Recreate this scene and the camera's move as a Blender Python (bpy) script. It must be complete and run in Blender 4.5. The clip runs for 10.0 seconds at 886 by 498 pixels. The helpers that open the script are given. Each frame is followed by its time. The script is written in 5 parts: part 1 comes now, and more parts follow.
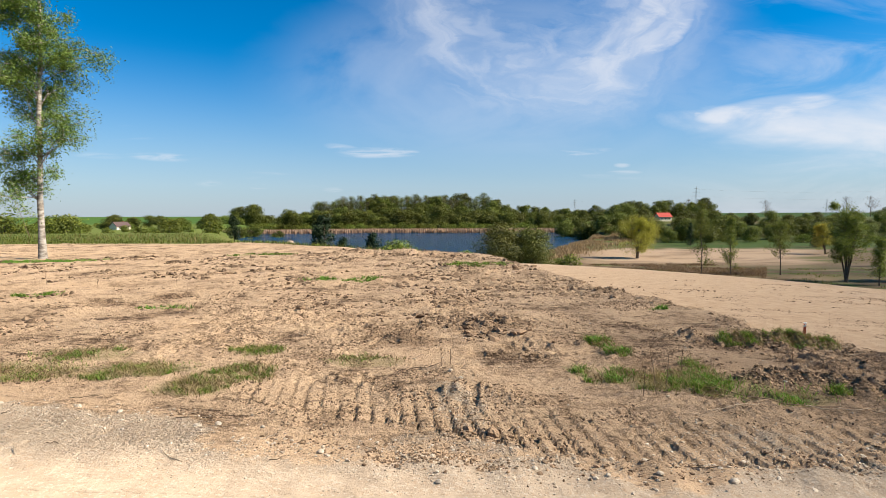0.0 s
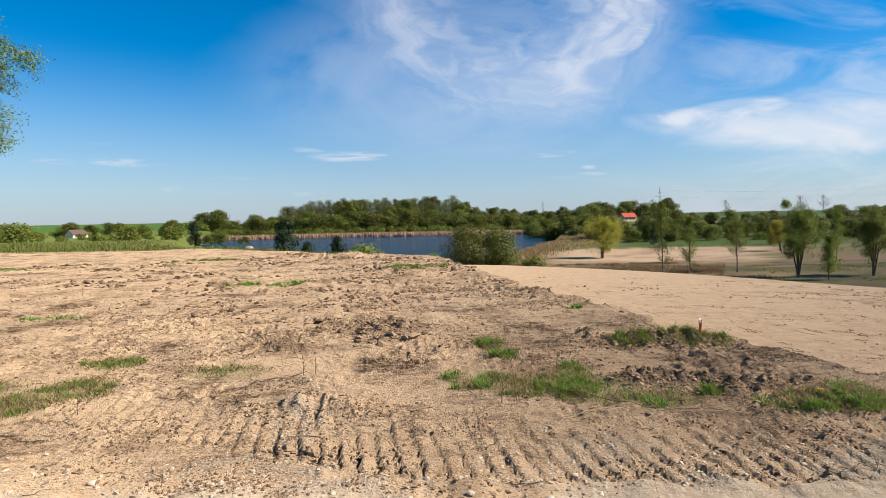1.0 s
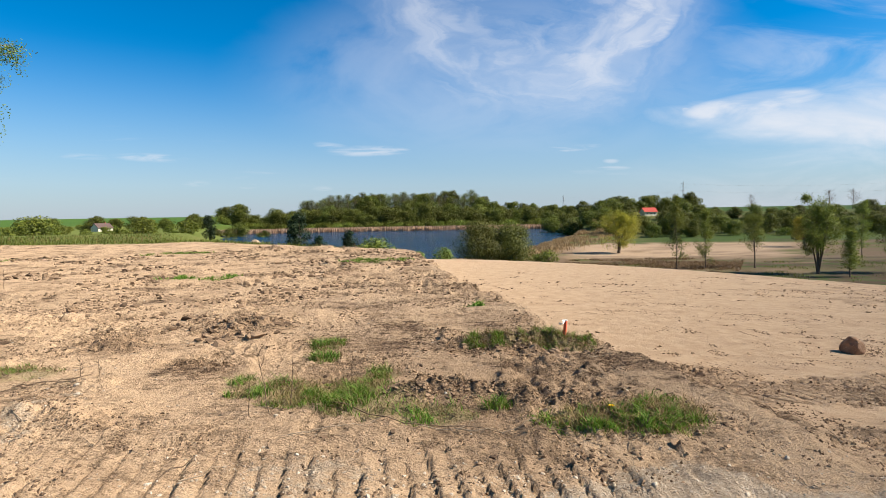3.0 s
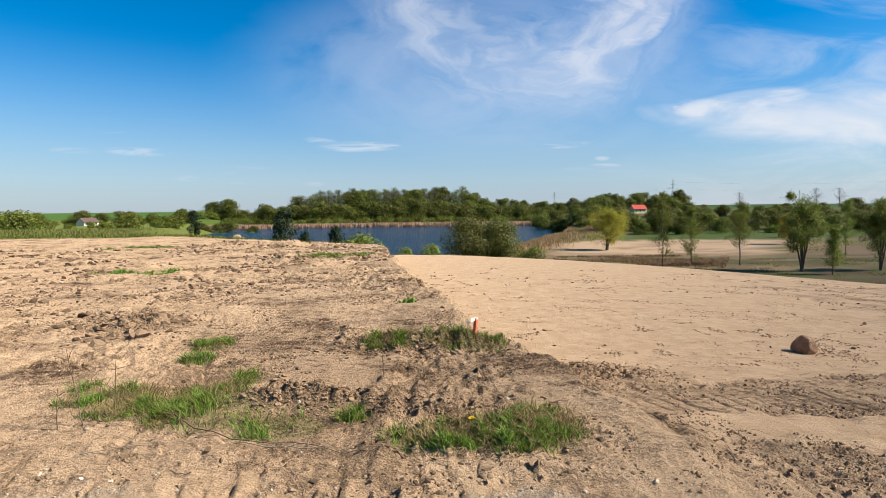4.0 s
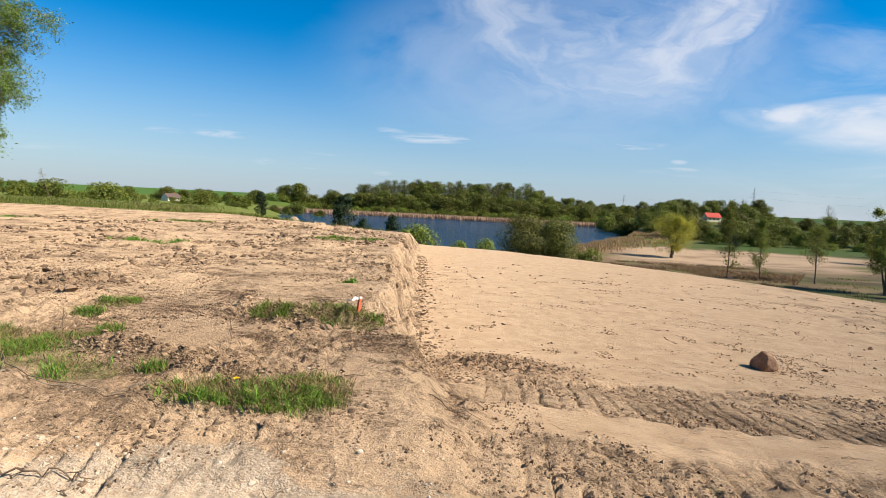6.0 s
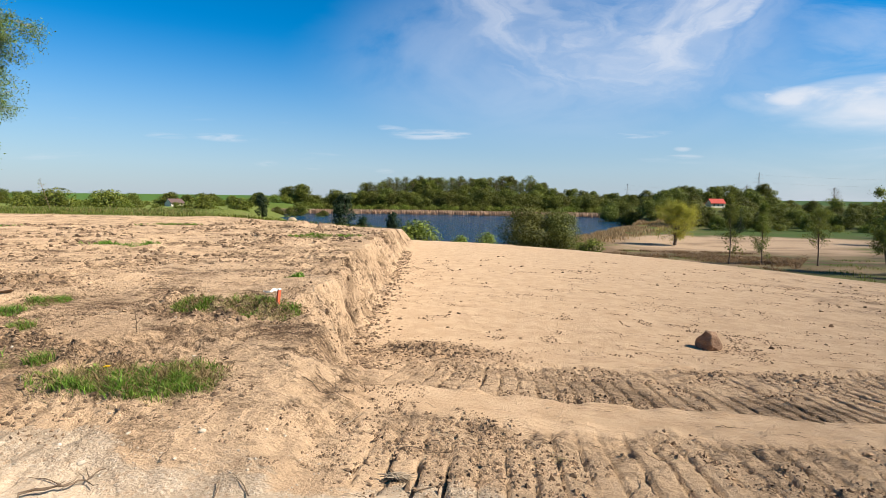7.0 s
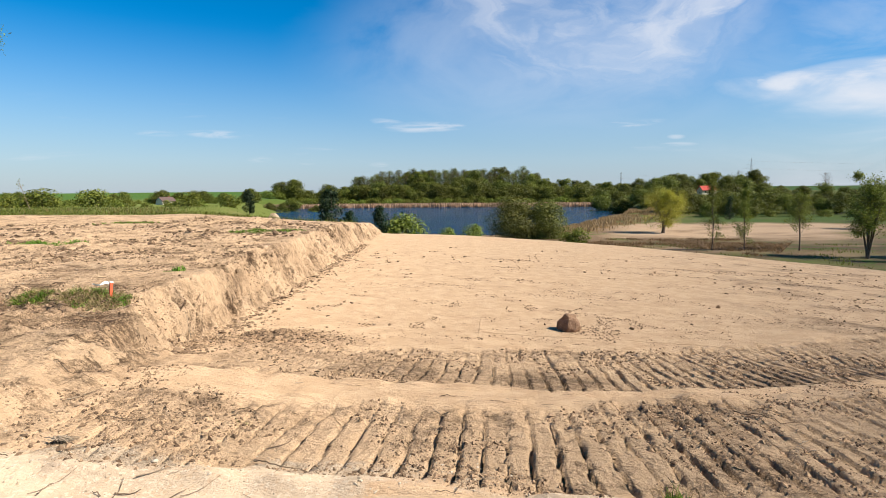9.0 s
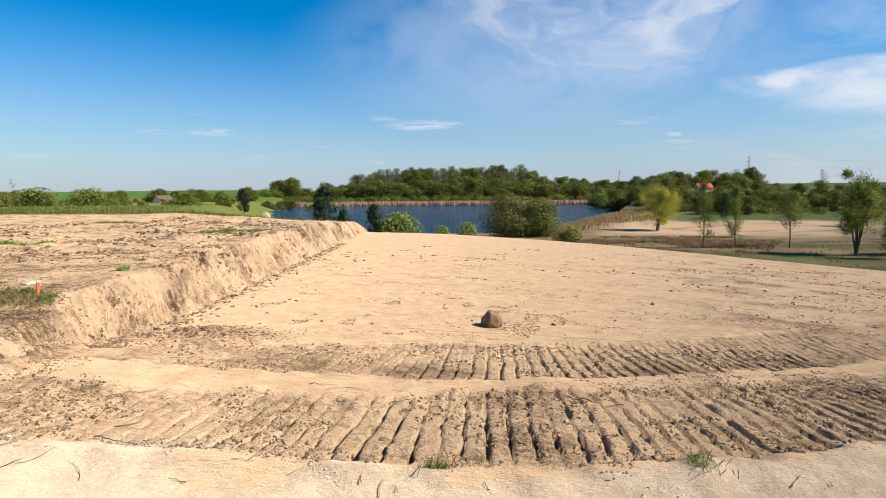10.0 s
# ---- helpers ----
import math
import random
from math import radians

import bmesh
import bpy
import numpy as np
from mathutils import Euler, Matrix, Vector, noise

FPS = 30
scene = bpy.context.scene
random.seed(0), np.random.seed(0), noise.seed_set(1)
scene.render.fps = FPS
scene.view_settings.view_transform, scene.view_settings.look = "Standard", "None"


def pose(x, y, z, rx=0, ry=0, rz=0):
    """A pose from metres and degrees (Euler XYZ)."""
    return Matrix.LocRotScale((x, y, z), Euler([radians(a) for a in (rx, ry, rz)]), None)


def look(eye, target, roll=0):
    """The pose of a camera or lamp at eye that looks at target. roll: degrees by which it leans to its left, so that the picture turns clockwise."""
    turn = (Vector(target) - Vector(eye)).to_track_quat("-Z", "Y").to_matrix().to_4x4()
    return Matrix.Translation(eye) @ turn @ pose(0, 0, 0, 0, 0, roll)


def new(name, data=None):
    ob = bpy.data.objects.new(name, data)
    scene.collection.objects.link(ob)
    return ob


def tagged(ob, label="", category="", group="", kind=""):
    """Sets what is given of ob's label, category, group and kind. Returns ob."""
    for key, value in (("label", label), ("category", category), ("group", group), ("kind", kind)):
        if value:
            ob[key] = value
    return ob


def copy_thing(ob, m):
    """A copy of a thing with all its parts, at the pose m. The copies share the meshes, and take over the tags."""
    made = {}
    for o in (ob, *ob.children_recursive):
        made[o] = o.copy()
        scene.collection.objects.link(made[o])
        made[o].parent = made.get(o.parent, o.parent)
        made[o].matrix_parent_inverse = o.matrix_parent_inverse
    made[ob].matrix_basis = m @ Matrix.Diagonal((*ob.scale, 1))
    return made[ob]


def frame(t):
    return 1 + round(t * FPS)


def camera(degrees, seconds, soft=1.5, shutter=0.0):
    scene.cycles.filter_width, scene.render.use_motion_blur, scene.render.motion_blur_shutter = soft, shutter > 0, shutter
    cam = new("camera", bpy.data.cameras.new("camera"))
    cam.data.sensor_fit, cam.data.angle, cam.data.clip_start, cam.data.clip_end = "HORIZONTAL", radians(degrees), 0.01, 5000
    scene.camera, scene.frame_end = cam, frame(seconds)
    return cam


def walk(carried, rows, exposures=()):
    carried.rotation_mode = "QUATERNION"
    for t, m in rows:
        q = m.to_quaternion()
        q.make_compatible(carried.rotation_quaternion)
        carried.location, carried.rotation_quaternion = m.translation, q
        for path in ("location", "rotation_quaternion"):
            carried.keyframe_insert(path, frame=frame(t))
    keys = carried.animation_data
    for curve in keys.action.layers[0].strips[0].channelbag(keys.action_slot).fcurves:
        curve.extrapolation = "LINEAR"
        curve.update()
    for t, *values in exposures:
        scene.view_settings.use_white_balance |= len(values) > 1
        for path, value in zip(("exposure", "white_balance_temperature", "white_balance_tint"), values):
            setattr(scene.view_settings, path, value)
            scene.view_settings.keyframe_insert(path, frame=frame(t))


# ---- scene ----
cam = camera(80.0, 10.0, soft=0.8)
PATH = [
    (0, (0.191, 0.157, 1.657), (0.168, 2.153, 1.541), -0.3),
    (0.5, (0.748, 0.411, 1.625), (0.783, 2.408, 1.524), -0.7),
    (1, (1.289, 0.536, 1.577), (1.376, 2.531, 1.471), -1.1),
    (1.5, (1.728, 0.603, 1.547), (1.811, 2.597, 1.419), -0.2),
    (2, (2.226, 0.623, 1.535), (2.251, 2.619, 1.403), 0.7),
    (2.2, (2.413, 0.66, 1.523), (2.409, 2.656, 1.39), 0.9),
    (3.3, (3.737, 1.232, 1.46), (3.755, 3.228, 1.336), -1.3),
    (3.5, (3.917, 1.355, 1.43), (3.951, 3.35, 1.294), -0.6),
    (4, (4.368, 1.547, 1.391), (4.411, 3.542, 1.251), -0.7),
    (4.5, (4.835, 1.578, 1.362), (4.786, 3.573, 1.228), 0.0),
    (5, (5.307, 1.609, 1.314), (5.211, 3.602, 1.177), 1.6),
    (5.5, (5.76, 1.541, 1.292), (5.591, 3.529, 1.147), 2.5),
    (5.7, (5.93, 1.524, 1.309), (5.745, 3.509, 1.147), 3.3),
    (6.8, (7.029, 1.488, 1.269), (6.817, 3.47, 1.102), 0.3),
    (7, (7.199, 1.518, 1.257), (6.99, 3.498, 1.075), 0.7),
    (7.5, (7.647, 1.532, 1.256), (7.436, 3.512, 1.062), 0.9),
    (8, (8.162, 1.502, 1.246), (7.912, 3.477, 1.05), 1.0),
    (8.5, (8.729, 1.411, 1.257), (8.525, 3.39, 1.058), 0.1),
    (9, (9.28, 1.318, 1.271), (9.086, 3.297, 1.061), -0.5),
    (9.5, (9.908, 1.178, 1.333), (9.742, 3.159, 1.116), -1.0),
    (10, (10.528, 0.961, 1.353), (10.338, 2.94, 1.135), -0.6),
]
walk(cam, [(t, look(eye, goal, lean)) for t, eye, goal, lean in PATH])

# ---- world, sun, exposure ----
scene.view_settings.exposure = 0.94
SUN_TO = Vector((0.74, -0.14, 0.66)).normalized()
world = bpy.data.worlds.new("sky")
scene.world = world
world.use_nodes = True


def wire(tree, kind, **values):
    """A node with its inputs set by name."""
    node = tree.nodes.new(kind)
    for key, value in values.items():
        node.inputs[key.replace("_", " ")].default_value = value
    return node


def calc(tree, op, a, b=0.0, c=0.0, clamp=False):
    node = tree.nodes.new("ShaderNodeMath")
    node.operation, node.use_clamp = op, clamp
    for slot, value in zip(node.inputs, (a, b, c)):
        if isinstance(value, (int, float)):
            slot.default_value = value
        else:
            tree.links.new(value, slot)
    return node.outputs[0]


def blend(tree, fac, a, b, mode="MIX"):
    node = tree.nodes.new("ShaderNodeMix")
    node.data_type, node.blend_type = "RGBA", mode
    for slot, value in ((node.inputs[0], fac), (node.inputs[6], a), (node.inputs[7], b)):
        if isinstance(value, (int, float)):
            slot.default_value = value
        elif isinstance(value, tuple):
            slot.default_value = (*value[:3], 1.0)
        else:
            tree.links.new(value, slot)
    return node.outputs[2]


def ramp(tree, value, lo, hi):
    node = tree.nodes.new("ShaderNodeMapRange")
    node.interpolation_type = "SMOOTHSTEP"
    tree.links.new(value, node.inputs[0])
    node.inputs[1].default_value, node.inputs[2].default_value = lo, hi
    return node.outputs[0]


def grain(tree, vec, scale, detail=4.0, rough=0.55, distort=0.0):
    node = wire(tree, "ShaderNodeTexNoise", Scale=scale, Detail=detail, Roughness=rough, Distortion=distort)
    tree.links.new(vec, node.inputs["Vector"])
    return node.outputs[0]


def build_sky():
    t = world.node_tree
    t.nodes.clear()
    sky = t.nodes.new("ShaderNodeTexSky")
    sky.sky_type, sky.sun_disc = "NISHITA", False
    sky.sun_elevation = math.asin(SUN_TO.z)
    sky.sun_rotation = math.atan2(SUN_TO.x, SUN_TO.y)
    sky.altitude, sky.air_density, sky.dust_density, sky.ozone_density = 100.0, 1.0, 0.2, 3.0
    coord = t.nodes.new("ShaderNodeTexCoord")
    part_xyz = t.nodes.new("ShaderNodeSeparateXYZ")
    t.links.new(coord.outputs["Generated"], part_xyz.inputs[0])
    x, y, z = part_xyz.outputs
    depth = calc(t, "MAXIMUM", y, 0.05)
    u = calc(t, "DIVIDE", x, depth)
    v = calc(t, "DIVIDE", z, depth)
    vec = t.nodes.new("ShaderNodeCombineXYZ")
    t.links.new(u, vec.inputs[0])
    t.links.new(calc(t, "MULTIPLY", v, 2.2), vec.inputs[1])
    flat = vec.outputs[0]

    def patch(cu, cv, ru, rv, lo=0.0, hi=1.0, slope=0.0, ragged=0.0):
        """A soft ellipse on the sky; ragged: how far the noise eats into its rim."""
        du = calc(t, "DIVIDE", calc(t, "SUBTRACT", u, cu), ru)
        lean = calc(t, "MULTIPLY", calc(t, "SUBTRACT", u, cu), slope)
        dv = calc(t, "DIVIDE", calc(t, "SUBTRACT", calc(t, "SUBTRACT", v, cv), lean), rv)
        r = calc(t, "ADD", calc(t, "MULTIPLY", du, du), calc(t, "MULTIPLY", dv, dv))
        r = calc(t, "ADD", r, calc(t, "MULTIPLY", calc(t, "SUBTRACT", swirl, 0.5), ragged))
        return ramp(t, calc(t, "SUBTRACT", 1.0, r), lo, hi)

    def times(*values):
        out = values[0]
        for value in values[1:]:
            out = calc(t, "MULTIPLY", out, value)
        return out

    def field(su, sv, scale, detail, roughness, distort):
        """Noise drawn out along the horizon."""
        at = t.nodes.new("ShaderNodeCombineXYZ")
        t.links.new(calc(t, "MULTIPLY", u, su), at.inputs[0])
        t.links.new(calc(t, "MULTIPLY", v, sv), at.inputs[1])
        return grain(t, at.outputs[0], scale, detail, roughness, distort)

    swirl = grain(t, flat, 3.2, 7.0, 0.55, 0.6)
    fibre = grain(t, flat, 11.0, 6.0, 0.6, 0.8)
    # large cirrus: strokes that bend like a bowl round its thin middle
    du, dv = calc(t, "DIVIDE", calc(t, "SUBTRACT", u, 0.17), 0.33), calc(t, "DIVIDE", calc(t, "SUBTRACT", v, 0.42), 0.25)
    du = calc(t, "ADD", du, times(calc(t, "SUBTRACT", swirl, 0.5), 0.55))
    dv = calc(t, "ADD", dv, times(calc(t, "SUBTRACT", fibre, 0.5), 0.18))
    radius = calc(t, "SQRT", calc(t, "ADD", times(du, du), times(dv, dv)))
    turn = calc(t, "ARCTAN2", dv, du)
    bowl = t.nodes.new("ShaderNodeCombineXYZ")
    t.links.new(calc(t, "MULTIPLY", turn, 1.1), bowl.inputs[0])
    t.links.new(calc(t, "MULTIPLY", radius, 3.4), bowl.inputs[1])
    stroke = ramp(t, grain(t, bowl.outputs[0], 1.5, 6.0, 0.55, 0.7), 0.34, 0.70)
    east = ramp(t, u, -0.22, 0.32)
    outer = calc(t, "SUBTRACT", 1.0, ramp(t, calc(t, "SUBTRACT", radius, times(east, 0.06)), 0.60, 1.22))
    ring = times(calc(t, "ADD", 0.3, times(ramp(t, radius, 0.12, 0.70), 0.7)), outer)
    cloud = times(ring, calc(t, "ADD", 0.50, times(stroke, 0.42)), calc(t, "ADD", 0.62, times(east, 0.33)))
    lobe = times(patch(0.40, 0.37, 0.075, 0.085, 0.0, 0.55, 0.5, 0.9), calc(t, "ADD", 0.55, times(ramp(t, fibre, 0.35, 0.65), 0.4)))
    cloud = calc(t, "MAXIMUM", cloud, times(lobe, 0.9))
    veil = times(patch(0.13, 0.27, 0.55, 0.20, 0.0, 1.0, 0.0, 0.8), ramp(t, swirl, 0.22, 0.75), 0.55)
    cloud = calc(t, "MAXIMUM", cloud, veil)
    # the flatter bank of cloud east of it
    sheet_noise = field(2.0, 7.0, 2.2, 6.0, 0.55, 0.5)
    bank = times(patch(0.80, 0.176, 0.40, 0.068, 0.0, 0.95, -0.02, 2.2), calc(t, "ADD", 0.5, times(ramp(t, sheet_noise, 0.30, 0.65), 0.5)))
    tip = times(patch(0.60, 0.200, 0.16, 0.028, 0.0, 0.6, 0.12, 0.9), calc(t, "ADD", 0.4, times(ramp(t, sheet_noise, 0.35, 0.6), 0.6)))
    cloud = calc(t, "MAXIMUM", cloud, calc(t, "MAXIMUM", bank, tip))
    thin = times(ramp(t, u, 0.25, 0.8), ramp(t, field(1.6, 5.0, 2.0, 6.0, 0.6, 0.8), 0.35, 0.72), 0.5)
    cloud = calc(t, "MAXIMUM", cloud, thin)
    # low wisps and small puffs
    wispy = ramp(t, field(5.0, 42.0, 2.0, 5.0, 0.6, 0.6), 0.36, 0.64)
    streak = ramp(t, field(3.0, 26.0, 1.6, 5.0, 0.5, 0.3), 0.60, 0.78)
    band = times(ramp(t, v, 0.035, 0.10), calc(t, "SUBTRACT", 1.0, ramp(t, v, 0.12, 0.22)))
    cloud = calc(t, "MAXIMUM", cloud, times(streak, band, 0.30))
    for cu, cv, ru, rv, slope, power in ((-0.125, 0.124, 0.10, 0.009, 0.0, 0.62), (-0.19, 0.130, 0.05, 0.008, -0.2, 0.4), (-0.54, 0.118, 0.09, 0.008, -0.05, 0.55), (-0.66, 0.122, 0.06, 0.006, -0.05, 0.35), (0.23, 0.122, 0.09, 0.007, 0.05, 0.5),
                                         (-0.455, 0.068, 0.035, 0.006, 0.0, 0.35), (-0.36, 0.062, 0.025, 0.005, 0.0, 0.4), (-0.22, 0.055, 0.025, 0.005, 0.0, 0.4), (0.325, 0.098, 0.02, 0.005, 0.0, 0.5), (0.33, 0.084, 0.04, 0.004, 0.0, 0.4), (0.465, 0.190, 0.012, 0.006, 0.0, 0.6)):
        cloud = calc(t, "MAXIMUM", cloud, times(patch(cu, cv, ru, rv * 1.3, 0.0, 1.0, slope, 1.6), wispy, power))
    cloud = calc(t, "MULTIPLY", cloud, ramp(t, y, 0.05, 0.3))
    hsv = wire(t, "ShaderNodeHueSaturation", Saturation=SKY_SAT, Value=SKY_GAIN)
    t.links.new(sky.outputs[0], hsv.inputs["Color"])
    t.links.new(calc(t, "SUBTRACT", SKY_GAIN, calc(t, "MULTIPLY", ramp(t, z, 0.42, 0.95), 0.8)), hsv.inputs["Value"])
    haze = calc(t, "SUBTRACT", 1.0, ramp(t, z, -0.06, 0.30))
    clear = blend(t, calc(t, "MULTIPLY", haze, 0.9), hsv.outputs[0], HAZE)
    colour = blend(t, calc(t, "MULTIPLY", cloud, 0.85), clear, CLOUD)
    back = t.nodes.new("ShaderNodeBackground")
    back.inputs[1].default_value = SKY_POWER
    t.links.new(colour, back.inputs[0])
    out = t.nodes.new("ShaderNodeOutputWorld")
    t.links.new(back.outputs[0], out.inputs[0])


SKY_POWER, SKY_SAT, SKY_GAIN = 0.050, 1.55, 1.46
CLOUD, HAZE = (8.8, 9.0, 9.6), (3.8, 4.95, 6.7)
build_sky()
sun = new("sun", bpy.data.lights.new("sun", "SUN"))
sun.data.energy, sun.data.angle, sun.data.color = 5.0, radians(0.53), (1.0, 0.92, 0.80)
sun.matrix_world = look((200, -40, 180), Vector((200, -40, 180)) - SUN_TO)


# ---- terrain ----
def fade(lo, hi, v):
    k = np.clip((v - lo) / (hi - lo), 0.0, 1.0)
    return k * k * (3 - 2 * k)


def lattice(ix, iy, seed):
    h = (ix.astype(np.int64) * 374761393 + iy.astype(np.int64) * 668265263 + seed * 974634777) & 0xFFFFFFFF
    h = ((h ^ (h >> 13)) * 1274126177) & 0xFFFFFFFF
    return ((h ^ (h >> 16)) & 0xFFFF) / 65535.0


def rough(x, y, size, seed=0):
    """Smooth noise from -1 to 1 with lumps about that many metres across."""
    x, y = np.asarray(x, float) / size, np.asarray(y, float) / size
    ix, iy = np.floor(x), np.floor(y)
    fx, fy = x - ix, y - iy
    fx, fy = fx ** 3 * (fx * (fx * 6 - 15) + 10), fy ** 3 * (fy * (fy * 6 - 15) + 10)
    a = lattice(ix, iy, seed) * (1 - fx) + lattice(ix + 1, iy, seed) * fx
    b = lattice(ix, iy + 1, seed) * (1 - fx) + lattice(ix + 1, iy + 1, seed) * fx
    return (a * (1 - fy) + b * fy) * 2 - 1


def fbm(x, y, size, seed=0, octaves=4, gain=0.5):
    total, amp = 0.0, 1.0
    for k in range(octaves):
        total = total + amp * rough(x, y, size / 2 ** k, seed + 17 * k)
        amp *= gain
    return total


# turf patches: centre and half sizes
TURF = [(-4.5, 5.8, 0.7, 0.35), (-4.3, 6.5, 0.6, 0.3), (-3.2, 5.8, 0.6, 0.3), (-2.3, 5.1, 0.35, 0.25), (-2.05, 5.6, 0.4, 0.3),
        (-2.2, 6.6, 0.3, 0.2), (-0.8, 6.1, 0.45, 0.22), (-9.1, 11.9, 0.5, 0.35), (-5.2, 10.0, 0.5, 0.25), (-3.4, 14.5, 0.5, 0.4),
        (-2.2, 14.5, 0.5, 0.4), (-18.5, 24.6, 2.6, 0.8), (1.2, 19.5, 1.2, 0.8), (-9.0, 26.0, 1.6, 0.5), (3.95, 9.6, 0.16, 0.14)]
LUSH = [(1.9, 5.5, 0.32, 0.2), (2.35, 5.25, 0.42, 0.24), (2.85, 5.05, 0.42, 0.22), (3.35, 4.88, 0.3, 0.17), (2.7, 5.5, 0.3, 0.16), (2.85, 5.8, 0.16, 0.14), (2.2, 6.4, 0.14, 0.16), (2.12, 6.95, 0.16, 0.24), (3.8, 5.02, 0.12, 0.07),
        (4.4, 4.7, 0.36, 0.16), (4.75, 4.74, 0.35, 0.2), (5.05, 4.72, 0.26, 0.18), (5.1, 4.92, 0.22, 0.16), (3.95, 6.95, 0.32, 0.18), (4.3, 7.05, 0.4, 0.22), (4.65, 7.0, 0.35, 0.22), (4.9, 6.85, 0.2, 0.2),
        (10.2, 3.92, 0.07, 0.05), (11.8, 4.15, 0.07, 0.06), (7.6, 4.6, 0.04, 0.04), (1.6, 5.7, 0.12, 0.12)]


def ellipses(x, y, rows):
    m = 0.0
    for cx, cy, rx, ry in rows:
        m = np.maximum(m, 1.15 - ((x - cx) / rx) ** 2 * 0.6 - ((y - cy) / ry) ** 2 * 0.6)
    return np.clip(m, 0, 1)


def road_edge(x):
    return np.interp(x, [-9, -6, -3.6, -2.1, -1.2, -0.4, 0.7, 2.2, 3.2, 4.2, 5.7, 7.4, 8.7, 10, 11, 11.8, 13.1, 16], [5.8, 5.1, 4.46, 3.98, 3.74, 3.5, 3.36, 3.36, 3.7, 3.95, 3.88, 3.9, 3.8, 3.68, 3.75, 4.02, 4.5, 5.6])


def bank_line(y):
    return 5.02 - 0.143 * (y - 8.0) + 0.5 * (1 - fade(5.3, 8.0, y))


def plateau_crest(x):
    """Where the level ground ends and the slope to the lake begins."""
    k = np.clip(x, -8, 50) - 6
    east = 38.5 - 0.41 * k + 0.0046 * k ** 2
    west = np.minimum(26 + 1.0 * (2 - np.minimum(x, 2)), 45)
    return west + (east - west) * fade(-12, -4, x)


def track(x, y, xs, ys, half, first, last, skew=0.0, pitch=0.16, seed=0, deep=1.0):
    """A crawler track: its mask and the relief of its bars."""
    half = np.interp(x, xs, half) if np.ndim(half) else half
    yc = np.interp(x, xs, ys) + 0.05 * rough(x, x * 0, 1.7, seed)
    off = y - yc
    edge = half + 0.08 * rough(x, y, 0.35, seed + 3)
    m = (1 - fade(edge - 0.10, edge + 0.04, np.abs(off))) * fade(first - 0.3, first + 0.3, x) * (1 - fade(last - 0.4, last + 0.4, x))
    phase = (x + skew * off + 0.03 * rough(x, y, 0.6, seed + 5) + 0.010 * rough(x, y, 0.12, seed + 4)) / pitch
    saw = phase - np.floor(phase)
    wide = (0.5 + 0.6 * lattice(np.floor(phase), np.floor(phase) * 0, seed + 1)) * (1 + 0.2 * fade(9.3, 11.3, x))
    groove = 1 - fade(0.03 * wide, 0.115 * wide, np.abs(saw - 0.5 + 0.04 * rough(x, y, 0.09, seed + 11)))
    near = fade(0.75, -0.75, off / half)
    worn = (0.45 + 0.55 * near) * (0.5 + 0.5 * fade(-0.85, 0.0, rough(x, y, 0.8, seed + 9))) * (0.45 + 0.55 * fade(-0.6, 0.2, rough(x, y, 0.17, seed + 8)))
    crown = (0.012 + 0.03 * (1 - fade(5, 6.5, x)) + 0.016 * fade(10.3, 12, x)) * deep * (0.5 - (saw + 0.5 - np.floor(saw + 0.5)))
    lip = np.exp(-((np.abs(off) - half - 0.06) / 0.08) ** 2) * fade(first, first + 0.4, x) * (1 - fade(last - 0.5, last, x))
    crumb = (1.15 - near) * (1 - 0.25 * fade(10, 11.5, x)) * (0.45 + 0.55 * fade(4.5, 6, x)) * (0.014 * rough(x, y, 0.13, seed + 6) + 0.016 * rough(x, y, 0.06, seed + 7))
    return m, m * (-0.014 + crown * worn - 0.066 * deep * (0.6 + 0.4 * fade(5, 7, x)) * groove * worn + crumb) + 0.035 * lip * (0.6 + 0.8 * rough(x, y, 0.2, seed + 2))


def tracks(x, y):
    near_x = np.array([-2.0, -1.0, 0.0, 1.0, 2.5, 4.0, 5.6])
    a = track(x, y, near_x, np.array([5.3, 4.9, 4.5, 4.2, 4.1, 4.08, 4.12]), 0.44, -1.8, 4.9, 0.18, 0.148, 40, 0.9)
    b = track(x, y, np.array([6, 7.2, 8.6, 9.8, 11, 12.5, 14, 16.5, 20]), np.array([6.5, 6.65, 6.9, 7.2, 7.5, 8.15, 8.9, 10.5, 12.8]),
              np.array([0.8, 0.85, 1.0, 1.25, 1.25, 1.2, 1.1, 1.0, 0.9]), 6.2, 20, 0.0, 0.17, 60, (0.85 + 0.15 * fade(8.0, 10, x)) * (1 + 0.15 * fade(10.5, 12.5, x)))
    c = track(x, y, np.array([5.5, 7.4, 9.7, 11.1, 12.5, 13.5, 15, 18]), np.array([4.6, 4.5, 4.6, 5.05, 5.43, 5.95, 6.95, 8.9]),
              np.array([0.6, 0.6, 0.75, 0.93, 0.97, 1.0, 1.0, 0.9]), 6.4, 18, 0.0, 0.16, 80, (0.75 + 0.25 * fade(8.0, 9.5, x)) * (1 + 0.15 * fade(10.5, 12.5, x)))
    d = track(x, y, np.array([-1, 1, 3, 5]), np.array([9.3, 8.6, 8.0, 6.2]), 0.30, -1.5, 4.9, 0.4, 0.17, 100)
    mask = np.maximum(np.maximum(a[0], b[0]), np.maximum(c[0], 0.5 * d[0]))
    return mask, a[1] + b[1] + c[1] + 0.6 * d[1]


